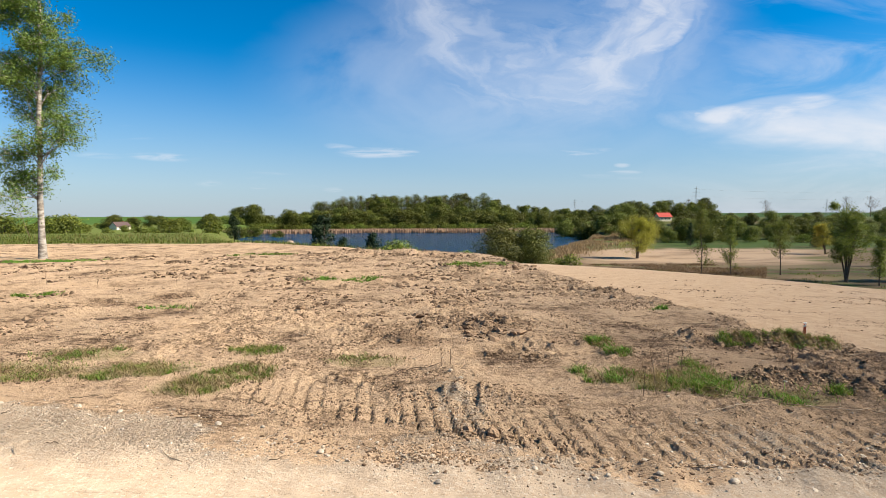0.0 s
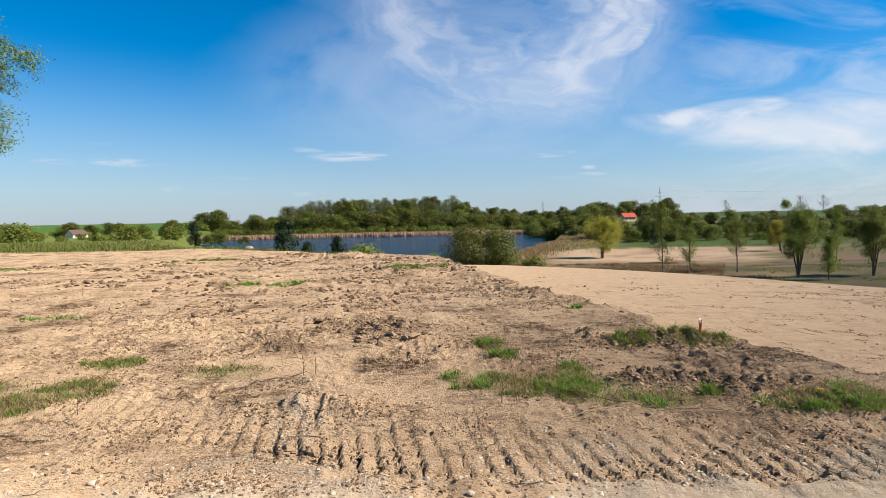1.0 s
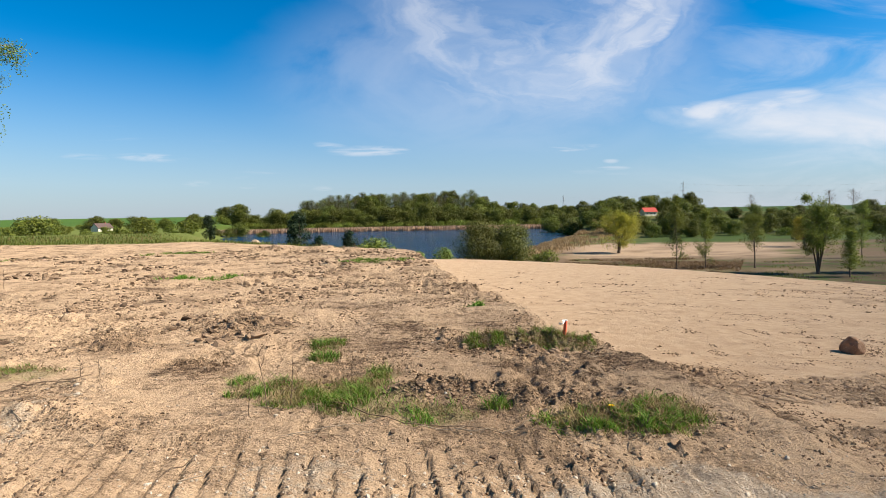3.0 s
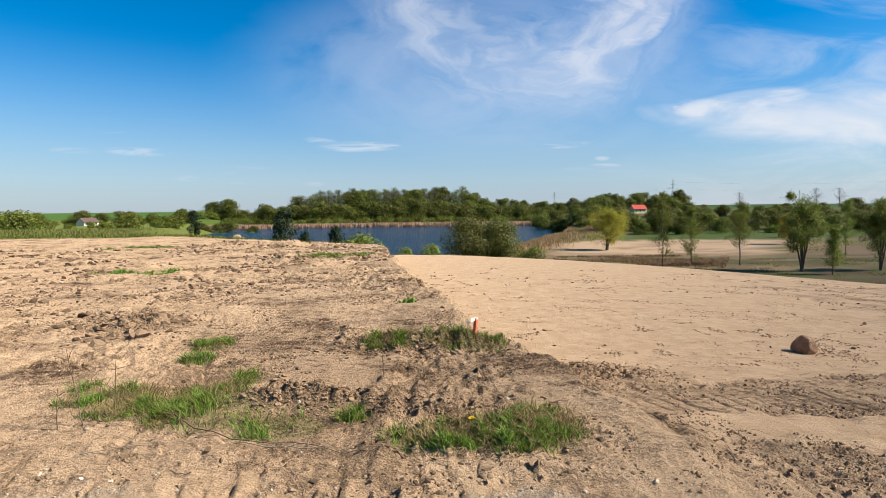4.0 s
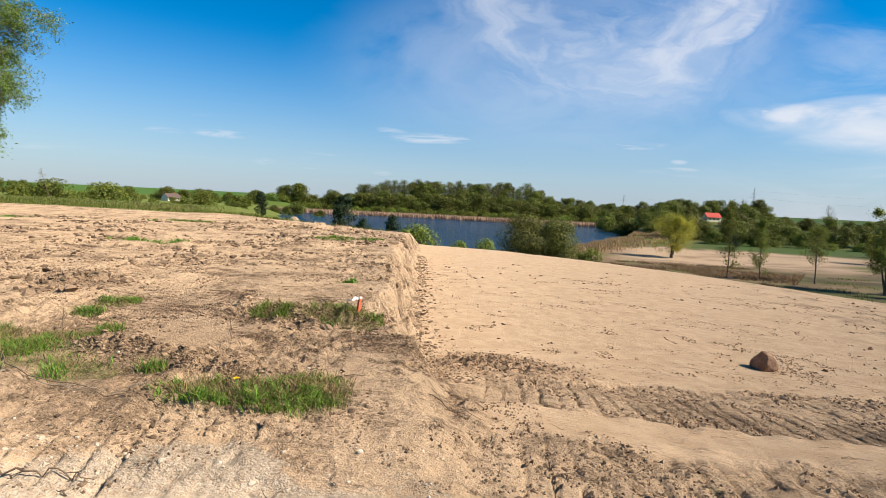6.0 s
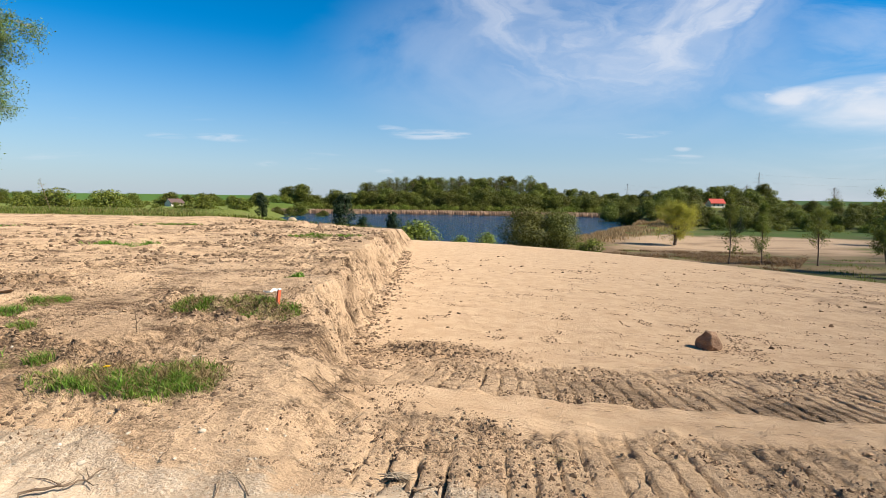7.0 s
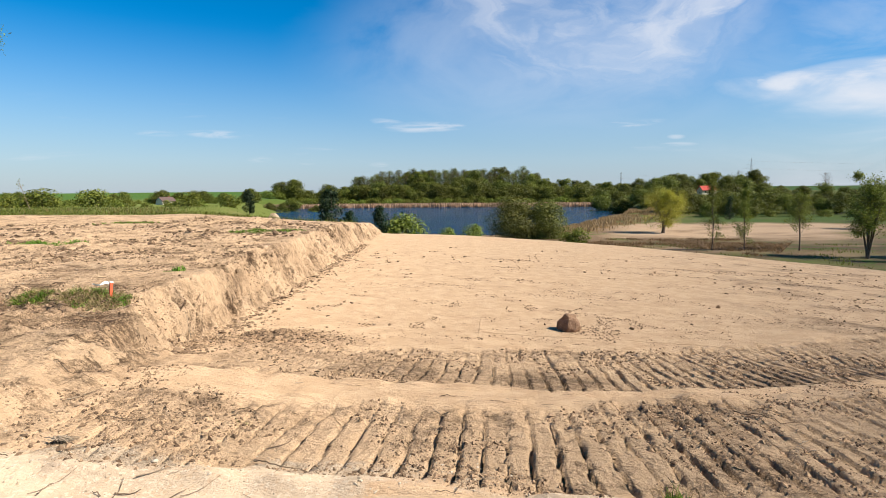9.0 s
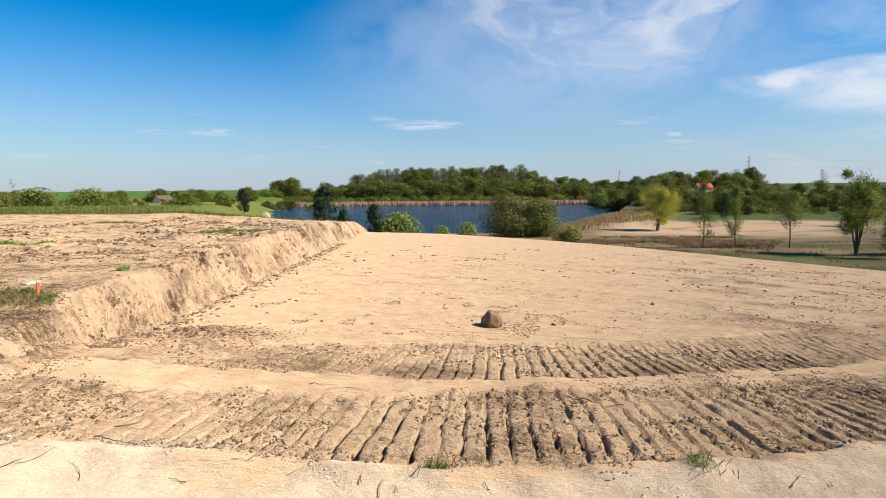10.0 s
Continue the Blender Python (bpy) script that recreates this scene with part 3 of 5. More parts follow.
def build_ground():
    fine_x, fine_y = np.arange(-3.5, 15.51, 0.019), np.arange(3.1, 9.46, 0.030)
    xs = steps([(-4200, -300, 260, 30), (-300, -30, 30, 1.6), (-30, -6, 1.6, 0.07), (-6, 16, 0.06, 0.06), (16, 40, 0.065, 0.6), (40, 320, 0.7, 16), (320, 4200, 18, 300)])
    ys = steps([(-900, -8, 160, 2.5), (-8, 2.6, 2.2, 0.08), (2.6, 9.2, 0.055, 0.055), (9.2, 46, 0.055, 0.26), (46, 110, 0.3, 3.5), (110, 800, 3.6, 16), (800, 4600, 20, 200)])
    v2, f2 = sheet(fine_x, fine_y, None, True)
    bank_x, bank_y = np.arange(2.3, 5.81, 0.03), np.arange(9.40, 21.0, 0.042)
    v1, f1 = sheet(xs, ys, (fine_x[0] + 0.1, fine_x[-1] - 0.1, fine_y[0] + 0.1, fine_y[-1] - 0.1))
    middle = v1[f1].mean(1)
    f1 = f1[~((middle[:, 0] > bank_x[0] + 0.12) & (middle[:, 0] < bank_x[-1] - 0.12) & (middle[:, 1] > 9.3) & (middle[:, 1] < bank_y[-1] - 0.15))]
    middle = v1[f1].mean(1)
    v3, f3 = sheet(bank_x, bank_y, None, True)
    turn_x, turn_y = np.arange(9.0, 17.51, 0.027), np.arange(9.42, 12.8, 0.036)
    f1 = f1[~((middle[:, 0] > turn_x[0] + 0.12) & (middle[:, 0] < turn_x[-1] - 0.2) & (middle[:, 1] > 9.3) & (middle[:, 1] < turn_y[-1] - 0.2))]
    v4, f4 = sheet(turn_x, turn_y, None, True)
    verts = np.concatenate([v1, v2, v3, v4])
    ob = link_mesh("ground", verts, np.concatenate([f1, f2 + len(v1), f3 + len(v1) + len(v2), f4 + len(v1) + len(v2) + len(v3)]), [EARTH], smooth=True)
    gx, gy = verts[:, 0], verts[:, 1]
    x, y, me = gx.ravel(), gy.ravel(), ob.data
    across = x - bank_line(y)
    fall = y - plateau_crest(x)
    n1, n2 = fbm(x, y, 0.9, 201, 4), fbm(x, y, 7, 202, 3)
    soil = fade(0.62, 0.12, across + 0.15 * n1) * fade(3.2, 4.2, y) * (0.55 + 0.45 * fade(-0.5, 0.5, n1 + 0.4 * n2))
    track_mask = tracks(x, y)[0]
    soil = np.maximum(soil, track_mask * (0.4 + 0.25 * fade(-0.3, 0.5, n1)))
    soil = np.maximum(soil, 0.55 * fade(-2.5, 2.0, x - 13 - 0.25 * y + 2 * n1) * fade(4.5, 6, y) * fade(-0.2, 0.7, n1))
    damp = np.maximum(0.06 * track_mask * fade(-0.6, 0.5, n1), ellipses(x, y, [(6.4, 8.05, 0.95, 0.75), (4.2, 6.85, 0.9, 0.25), (3.5, 5.3, 0.6, 0.16), (0.8, 8.0, 0.6, 0.4), (4.3, 5.12, 0.7, 0.14), (-0.4, 7.1, 0.35, 0.25)]) * 0.8)
    damp = np.maximum(damp, (0.10 + 0.30 * fade(1, 3.5, x)) * fade(0.2, 0.9, fbm(x, y, 2.2, 205, 3)) * soil)
    damp = np.maximum(damp, 0.12 * track_mask * fade(0.1, 0.7, fbm(x, y, 0.35, 207, 3)) * fade(7.5, 11, x))
    brown = fade(0.2, 1.6, x) * (1 - fade(4.8, 5.6, x)) * fade(3.6, 4.2, y) * (1 - fade(7.2, 8.6, y))
    damp = np.maximum(damp, brown * (0.10 + 0.28 * fade(-0.2, 0.5, fbm(x, y, 0.9, 211, 4))))
    gravel = 1 - fade(-0.15, 0.35, y - road_edge(x) - 0.28 * rough(x, y, 0.7, 13) - 0.12 * n1)
    gravel = np.maximum(gravel, 0.45 * ellipses(x, y, [(0.25, 4.6, 0.3, 1.1), (5.6, 4.1, 1.2, 0.6), (1.9, 3.65, 1.2, 0.3), (2.6, 4.1, 0.7, 0.25), (0.0, 3.85, 1.0, 0.3), (3.9, 3.95, 0.7, 0.2), (8.6, 3.95, 1.0, 0.2)]) * fade(-0.5, 0.5, n1))
    gravel = np.clip(gravel, 0, 1) * fade(-2.4, -1.8, y)
    turf = fade(0.30, 0.75, ellipses(x, y, TURF) * (1 + 0.45 * n1)) * 0.35
    turf = np.maximum(turf, fade(0.25, 0.7, ellipses(x, y, LUSH) * (1 + 0.35 * n1)) * 0.4)
    turf = np.maximum(turf, 1 - fade(-3.2, -2.2, y + 0.4 * n1))
    side = 1 - fade(-5 - 0.05 * y, 3 + 0.03 * y, x + 0.36 * y)
    turf = np.maximum(turf, fade(-1.5, 1.5, fall + 1.2 * n1) * np.maximum(side, fade(6, 30, -x)))
    az = x / np.maximum(y, 30)
    beach = fade(140, 158, y + 14 * n2 + 10 * rough(x, y, 18, 213)) * (1 - fade(225, 250, y + 8 * n2)) * fade(0.22, 0.32, az) * (1 - fade(0.62, 0.76, az + 0.05 * n2))
    low = fade(2, 8, fall) * (1 - side)
    meadow = low * (1 - beach) * fade(-0.9, -0.1, n2 + 0.6 * fade(225, 260, y) + 0.5 * fade(520, 560, y) - 0.5 + 0.9 * rough(x, y, 9, 206) - 0.5 * fade(118, 140, y) * (1 - fade(225, 250, y)))
    hollow = fade(2, 6, fall) * (1 - fade(128, 145, y)) * (1 - side)
    meadow = meadow * (1 - 0.6 * hollow * fade(88, 100, y))
    turf = np.maximum(turf, meadow)
    mud = hollow * fade(0.0, 0.5, rough(x, y * 4, 26, 208) + 0.5 * rough(x, y * 2, 7, 209))
    straw = low * (1 - beach) * (1 - 0.8 * mud)
    crop = fade(480, 560, y) * np.maximum(side, fade(0.3, 0.4, az)) * (y < 2400)
    crop = np.maximum(crop, 0.7 * fade(225, 245, y + 8 * n2) * (1 - fade(300, 330, y)) * fade(0.35, 0.42, az))
    paint(me, "soil", soil * (1 - low))
    paint(me, "damp", damp + mud + low * beach * (0.15 + 0.65 * fade(0.0, 0.4, n2 * 0.5 + 0.7 * rough(x, y * 3, 24, 212) + 0.6 * rough(x, y * 2, 7, 215))))
    paint(me, "gravel", gravel)
    paint(me, "straw", straw)
    paint(me, "turf", turf * (1 - 0.7 * mud))
    paint(me, "crop", crop)
    paint(me, "marsh", np.clip(hollow * (0.62 + 0.6 * rough(x, y * 2.5, 14, 210) + 0.4 * rough(x, y * 2, 4, 214)), 0, 0.95) * fade(4, 12, fall))
    return tagged(ob, "bare sandy building ground with crawler tracks and turf patches", "ground", kind="structure")


def build_lake():
    ys = np.linspace(110, 560, 60)
    xs = np.linspace(-300, 230, 60)
    gx, gy = np.meshgrid(xs, ys)
    idx = np.arange(3600).reshape(60, 60)
    faces = np.stack([idx[:-1, :-1], idx[:-1, 1:], idx[1:, 1:], idx[1:, :-1]], -1).reshape(-1, 4)
    ob = link_mesh("water", np.stack([gx, gy, np.full_like(gx, LAKE)], -1).reshape(-1, 3), faces, [WATER], smooth=True)
    return tagged(ob, "dark blue lake rippled by the wind", "lake", kind="structure")


LAKE = -12.75
build_ground()
build_lake()


# ---- plants ----
class Mesh:
    """Gathers pieces of one mesh."""

    def __init__(self):
        self.v, self.f, self.n = [], [], 0

    def add(self, verts, faces):
        self.v.append(np.asarray(verts, float))
        self.f.append(np.asarray(faces) + self.n)
        self.n += len(verts)

    def link(self, name, mat, parent=None, smooth=False, label=""):
        return link_mesh(name, np.concatenate(self.v), np.concatenate(self.f), [mat], parent, smooth, label)


def tube(mesh, pts, radii, sides=6):
    pts, radii = np.asarray(pts, float), np.asarray(radii, float)
    d = np.gradient(pts, axis=0)
    d /= np.linalg.norm(d, axis=1)[:, None] + 1e-9
    ref = np.array([0.0, 0.0, 1.0]) if abs(d[0][2]) < 0.8 else np.array([1.0, 0.0, 0.0])
    a = np.cross(d, ref)
    a /= np.linalg.norm(a, axis=1)[:, None] + 1e-9
    b = np.cross(d, a)
    ang = np.arange(sides) * 2 * np.pi / sides
    ring = pts[:, None] + radii[:, None, None] * (np.cos(ang)[None, :, None] * a[:, None] + np.sin(ang)[None, :, None] * b[:, None])
    n = len(pts)
    idx = np.arange(n * sides).reshape(n, sides)
    nxt = np.roll(idx, -1, 1)
    mesh.add(ring.reshape(-1, 3), np.stack([idx[:-1], nxt[:-1], nxt[1:], idx[1:]], -1).reshape(-1, 4))


def grow(rng, wood, tips, p, d, length, r, depth, kids, up, sides, wander=0.22):
    """One limb with its side shoots; the places for leaves go into tips."""
    n = 5 if depth else 3
    pts, p, d = [p], np.array(p, float), np.array(d, float)
    for _ in range(n):
        d = d + rng.normal(0, wander, 3) + np.array([0, 0, up])
        d /= np.linalg.norm(d)
        p = p + d * length / n
        pts.append(p)
    pts = np.array(pts)
    tube(wood, pts, np.linspace(r, max(r * 0.25, 0.004), n + 1), sides)
    if depth == 0:
        tips.append(pts[1:])
        return
    tips.append(pts[-2:])
    for _ in range(kids):
        f = rng.uniform(0.25, 1.0) * n
        i = min(int(f), n - 1)
        q = pts[i] + (pts[i + 1] - pts[i]) * (f - i)
        side = rng.normal(0, 1, 3)
        side[2] *= 0.6
        side /= np.linalg.norm(side)
        e = d * 0.55 + side * 0.75
        grow(rng, wood, tips, q, e / np.linalg.norm(e), length * rng.uniform(0.35, 0.6), r * 0.45, depth - 1, max(2, kids - 1), up, max(3, sides - 1), wander)


def leaves(rng, mesh, places, size, spread_by, slim=0.6, flat=0.0, drift=(0, 0, 0)):
    """Leaf blades, turned at random, round the places."""
    n = len(places)
    c = places + rng.normal(0, 1, (n, 3)) * spread_by + np.array(drift) * rng.uniform(0, 1, (n, 1))
    nor = rng.normal(0, 1, (n, 3)) + np.array([0.15, -0.1, 0.9])
    nor /= np.linalg.norm(nor, axis=1)[:, None]
    a = np.cross(nor, rng.normal(0, 1, (n, 3)))
    a /= np.linalg.norm(a, axis=1)[:, None]
    b = np.cross(nor, a)
    s = size * rng.uniform(0.6, 1.35, (n, 1))
    a, b = a * s * 0.5, b * s * 0.5 * slim
    verts = np.stack([c - a, c - b * 0.9 + a * 0.1, c + a, c + b * 0.9 - a * 0.1], 1).reshape(-1, 3)
    mesh.add(verts, np.arange(4 * n).reshape(-1, 4))


def pick(rng, tips, n):
    every = np.concatenate(tips)
    return every[rng.integers(0, len(every), n)]


def tree(name, seed, tall, bole, mat_leaf, mat_bark=None, stems=1, limbs=24, first=0.3, reach=0.32, up=0.05, depth=1, kids=5, count=4000, size=0.2, puff=0.25,
         lean=(0.0, 0.0), taper=1.0, slim=0.6, drift=(0, 0, 0), rise=0.5, sides=7, splay=0.25):
    """A tree at the origin: trunk or trunks with limbs, and a crown of leaves."""
    rng = np.random.default_rng(seed)
    root = new(name)
    wood, tips = Mesh(), []
    for s in range(stems):
        turn = rng.uniform(0, 2 * np.pi)
        out = np.array([np.cos(turn), np.sin(turn), 0]) * splay * rng.uniform(0.3, 1.2) if stems > 1 else np.array([*lean, 0.0])
        h = tall * (1 if stems == 1 else rng.uniform(0.7, 1.0))
        n = 10
        k = np.linspace(0, 1, n + 1)[:, None]
        sway = np.cumsum(rng.normal(0, 0.012 * h, (n + 1, 3)), 0) * np.array([1, 1, 0]) * k
        pts = np.concatenate([k * 0, k * 0, k * h], 1) + out * h * k ** 1.2 + sway - np.array([0, 0, 0.3])
        rad = bole * (1 - k[:, 0]) ** 0.8 * (1 + 0.5 * np.exp(-k[:, 0] * 25)) + 0.012
        tube(wood, pts, rad, sides + 2)
        for _ in range(limbs // stems):
            f = first + (1 - first) * rng.uniform(0, 1) ** 0.9
            i = min(int(f * n), n - 1)
            q = pts[i] + (pts[i + 1] - pts[i]) * (f * n - i)
            w = (f - first) / (1 - first)
            length = tall * reach * (0.35 + 1.0 * np.sin(np.pi * min(1, 0.22 + 0.78 * w)) ** 0.8) * rng.uniform(0.6, 1.15) * (1 - 0.35 * taper * w)
            a = rng.uniform(0, 2 * np.pi)
            d = np.array([np.cos(a), np.sin(a), rise + 0.6 * w])
            grow(rng, wood, tips, q, d / np.linalg.norm(d), length, max(bole * 0.32 * (1 - 0.6 * f), 0.012), depth, kids, up, max(3, sides - 2))
    crown = Mesh()
    leaves(rng, crown, pick(rng, tips, count), size, puff, slim, 0.2, drift)
    wood.link("trunk", mat_bark or BARK, root, True)
    crown.link("crown", mat_leaf, root)
    return root


def conifer(name, seed, tall, wide, count, size):
    """A pine or spruce with whorls of drooping boughs."""
    rng = np.random.default_rng(seed)
    root = new(name)
    wood, crown = Mesh(), Mesh()
    tube(wood, np.array([[0, 0, -0.3], [0.02 * tall, 0, tall * 0.5], [0, 0, tall]]), [0.02 * tall, 0.013 * tall, 0.02], 7)
    spots = []
    for f in np.linspace(0.06, 0.97, 16):
        for k in range(7):
            a = rng.uniform(0, 2 * np.pi)
            r = wide * (1 - f) ** 0.75 * rng.uniform(0.55, 1.1) + 0.1
            tip = np.array([np.cos(a) * r, np.sin(a) * r, f * tall + 0.12 * r])
            mid = np.array([np.cos(a) * r * 0.5, np.sin(a) * r * 0.5, f * tall - 0.03 * r])
            tube(wood, np.array([[0, 0, f * tall], mid, tip]), [0.006 * tall, 0.004 * tall, 0.008], 4)
            s = rng.uniform(0.15, 1, (10, 1))
            spots.append(np.array([0, 0, f * tall]) * (1 - s) + tip * s)
    leaves(rng, crown, pick(rng, spots, count), size, size * 0.7, 0.35, 0.3)
    wood.link("trunk", BARK, root, True)
    crown.link("crown", PINE_LEAF, root)
    return root


def round_tree(name, seed, tall, wide, lobes, count, size, leaf, low=0.15, bole=0.25, limbs=14, simple=False):
    """A full-crowned tree: a trunk with limbs that carry rounded masses of leaves."""
    rng = np.random.default_rng(seed)
    root = new(name)
    wood, crown = Mesh(), Mesh()
    tube(wood, np.array([[0, 0, -0.5], [0.02 * tall, 0, tall * 0.45], [0, 0.01 * tall, tall * 0.9]]), [bole, bole * 0.6, 0.05], 6)
    share = rng.dirichlet(np.full(lobes, 6.0))
    for k in range(lobes):
        f = low + (0.93 - low) * ((k + rng.uniform(0, 1)) / lobes)
        belly = np.sin(np.pi * np.clip(0.18 + 0.80 * (f - low) / (1 - low), 0, 1)) ** 0.6
        a, r = rng.uniform(0, 6.283), wide * 0.62 * belly * np.sqrt(rng.uniform(0.05, 1))
        c = np.array([r * np.cos(a), r * np.sin(a), f * tall])
        rad = wide * rng.uniform(0.30, 0.52) * (0.55 + 0.45 * belly)
        if k < limbs:
            tube(wood, np.array([[0, 0, f * tall * 0.72], c * np.array([0.5, 0.5, 0.9]), c]), [bole * 0.4, bole * 0.25, 0.04], 3)
        n = max(8, int(count * share[k]))
        d = rng.normal(0, 1, (n, 3))
        d /= np.linalg.norm(d, axis=1)[:, None]
        p = c + d * rad * rng.uniform(0.72, 1.12, (n, 1)) * np.array([1, 1, 0.8])
        nor = d + np.array([0, 0, 0.35]) + rng.normal(0, 0.45, (n, 3))
        nor /= np.linalg.norm(nor, axis=1)[:, None]
        u = np.cross(nor, rng.normal(0, 1, (n, 3)))
        u /= np.linalg.norm(u, axis=1)[:, None]
        w = np.cross(nor, u)
        s = size * rng.uniform(0.5, 1.3, (n, 1)) * 0.5
        if simple:
            crown.add(np.stack([p - u * s, p + u * s - w * s * 0.6, p + u * s * 0.4 + w * s], 1).reshape(-1, 3), np.arange(3 * n).reshape(-1, 3))
        else:
            crown.add(np.stack([p - u * s, p - w * s * 0.7, p + u * s, p + w * s * 0.7], 1).reshape(-1, 3), np.arange(4 * n).reshape(-1, 4))
    wood.link("trunk", BARK, root, True)
    crown.link("crown", leaf, root)
    return root


def ground_at(x, y, fine=True):
    return float(height(np.array([x]), np.array([y]), fine)[0])


def stand(ob, x, y, turn=0.0, size=1.0, sink=0.05, z=None):
    """Sets a thing on the ground."""
    ob.location = (x, y, (ground_at(x, y) if z is None else z) - sink)
    ob.rotation_euler = (0, 0, turn)
    ob.scale = (size, size, size)
    return ob


def plant_again(ob, x, y, turn, size=1.0, sink=0.1):
    made = copy_thing(ob, Matrix.Translation((x, y, ground_at(x, y, False) - sink)) @ Matrix.Rotation(turn, 4, "Z"))
    made.scale = (size, size, size)
    return made


birch = tree("birch_tree", 11, 18.5, 0.145, BIRCH_LEAF, BIRCH_BARK, limbs=70, first=0.17, reach=0.105, up=-0.02, depth=2, kids=5, count=78000, size=0.135, puff=0.17,
             lean=(-0.022, 0.0), slim=0.4, drift=(0.05, 0, -0.22), rise=0.55, sides=8)
tagged(stand(birch, -20.85, 27.2, 0.4), "tall white-barked birch in fresh leaf, branches swept by wind", "tree")

# trees on the low ground by the lake
for seed, x, y, tall, kind in ((21, 50.2, 105, 14.3, "slim"), (22, 56.0, 105, 11.5, "slim"), (23, 65.8, 105, 10.4, "open"), (24, 69.8, 93, 13.6, "broad"), (25, 84.0, 93, 12.5, "broad"),
                               (26, 108.0, 131, 14.5, "slim"), (27, 71.5, 88, 8.0, "slim")):
    if kind == "slim":
        ob = tree("young_birch", seed, tall, 0.10, SPRING_LEAF, limbs=34, first=0.15, reach=0.15, up=0.04, depth=1, kids=5, count=5200, size=0.22, puff=0.28, rise=0.9)
        tagged(ob, "slim young birch with thin spring leaves on wet grass", "tree", "young trees by the lake")
    elif kind == "open":
        ob = tree("young_alder", seed, tall, 0.13, SPRING_LEAF, limbs=24, first=0.3, reach=0.28, up=0.06, depth=2, kids=4, count=5200, size=0.22, puff=0.3, rise=0.9)
        tagged(ob, "open-crowned young alder with thin spring leaves", "tree", "young trees by the lake")
    else:
        ob = tree("alder_tree", seed, tall, 0.16, SPRING_LEAF, stems=6, limbs=54, first=0.28, reach=0.24, up=0.08, depth=2, kids=4, count=15000, size=0.24, puff=0.35, rise=0.9, splay=0.2)
        tagged(ob, "many-stemmed alder with a broad light green crown", "tree", "young trees by the lake")
    stand(ob, x, y, seed, z=ground_at(x, y, False))
willow = tree("willow_tree", 31, 13.5, 0.45, WILLOW_LEAF, stems=3, limbs=42, first=0.25, reach=0.42, up=0.03, depth=2, kids=5, count=26000, size=0.30, puff=0.5, rise=0.6, splay=0.28)
tagged(stand(willow, 64.5, 181, 1.0, z=ground_at(64.5, 181, False)), "round yellow-green willow on the sandy lake shore", "tree")
willow_small = tree("willow_tree", 32, 12.0, 0.3, WILLOW_LEAF, stems=3, limbs=36, first=0.25, reach=0.32, up=0.03, depth=2, kids=5, count=9000, size=0.34, puff=0.45, splay=0.25)
tagged(stand(willow_small, 139, 196, 1.7, z=ground_at(139, 196, False)), "yellow-green willow at the edge of the lawn", "tree")
bush = round_tree("willow_bush", 33, 10.6, 8.2, 56, 16000, 0.42, BUSH_LEAF, 0.03, 0.2, 46)
tagged(stand(bush, 14.2, 146, 0.0, z=ground_at(14.2, 146, False)), "large spreading willow bush on the lake shore", "bush")
bush_b = round_tree("willow_bush", 34, 9.8, 7.6, 50, 14000, 0.42, BUSH_LEAF, 0.03, 0.2, 40)
tagged(stand(bush_b, 23.2, 147, 2.0, z=ground_at(23.2, 147, False)), "large spreading willow bush beside its twin", "bush")

# wood on the far shore and trees behind the lawn: a few kinds, repeated
kinds = []
for seed, tall, wide, leaf, n, kind in ((41, 17, 9.2, WOOD_LEAF, 4600, 0), (42, 14.5, 8.6, WOOD_LEAF, 4200, 0), (43, 21, 9.6, WOOD_LEAF, 5000, 0), (44, 7, 6.0, SPRING_LEAF, 2200, 0), (45, 6.0, 5.2, SPRING_LEAF, 2000, 0), (46, 21, 0, WOOD_LEAF, 700, 1)):
    if kind:
        ob = round_tree("leafing_tree", seed, tall, 5.6, 60, 2600, 0.5, leaf, 0.25, 0.3, 60, simple=True)
    else:
        ob = round_tree("wood_tree" if tall > 10 else "shrub", seed, tall, wide, 34 if tall > 10 else 18, n, 0.85 if tall > 10 else 0.65, leaf, 0.14 if tall > 10 else 0.05, simple=True)
    kinds.append(ob)
LABELS = ("leafy green tree in the wood behind the lake", "lower leafy tree in the wood behind the lake", "tall leafy tree in the wood behind the lake", "light green shrub at the edge of the wood", "yellow-green shrub at the edge of the wood",
          "tall thin-leaved tree with bare upper branches")
used = [False] * 6


def far_tree(k, x, y, size, group):
    turn = random.uniform(0, 6.28)
    if not used[k]:
        used[k] = True
        ob = stand(kinds[k], x, y, turn, size, 0.2, ground_at(x, y, False))
    else:
        ob = plant_again(kinds[k], x, y, turn, size, 0.2)
    ob.scale = (size * 1.3, size * 1.3, size)
    return tagged(ob, LABELS[k], "tree", group)


def from_start(px, d):
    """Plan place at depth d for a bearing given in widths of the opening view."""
    return 0.19 + d * ((px - 784) / 934 - 0.0115)


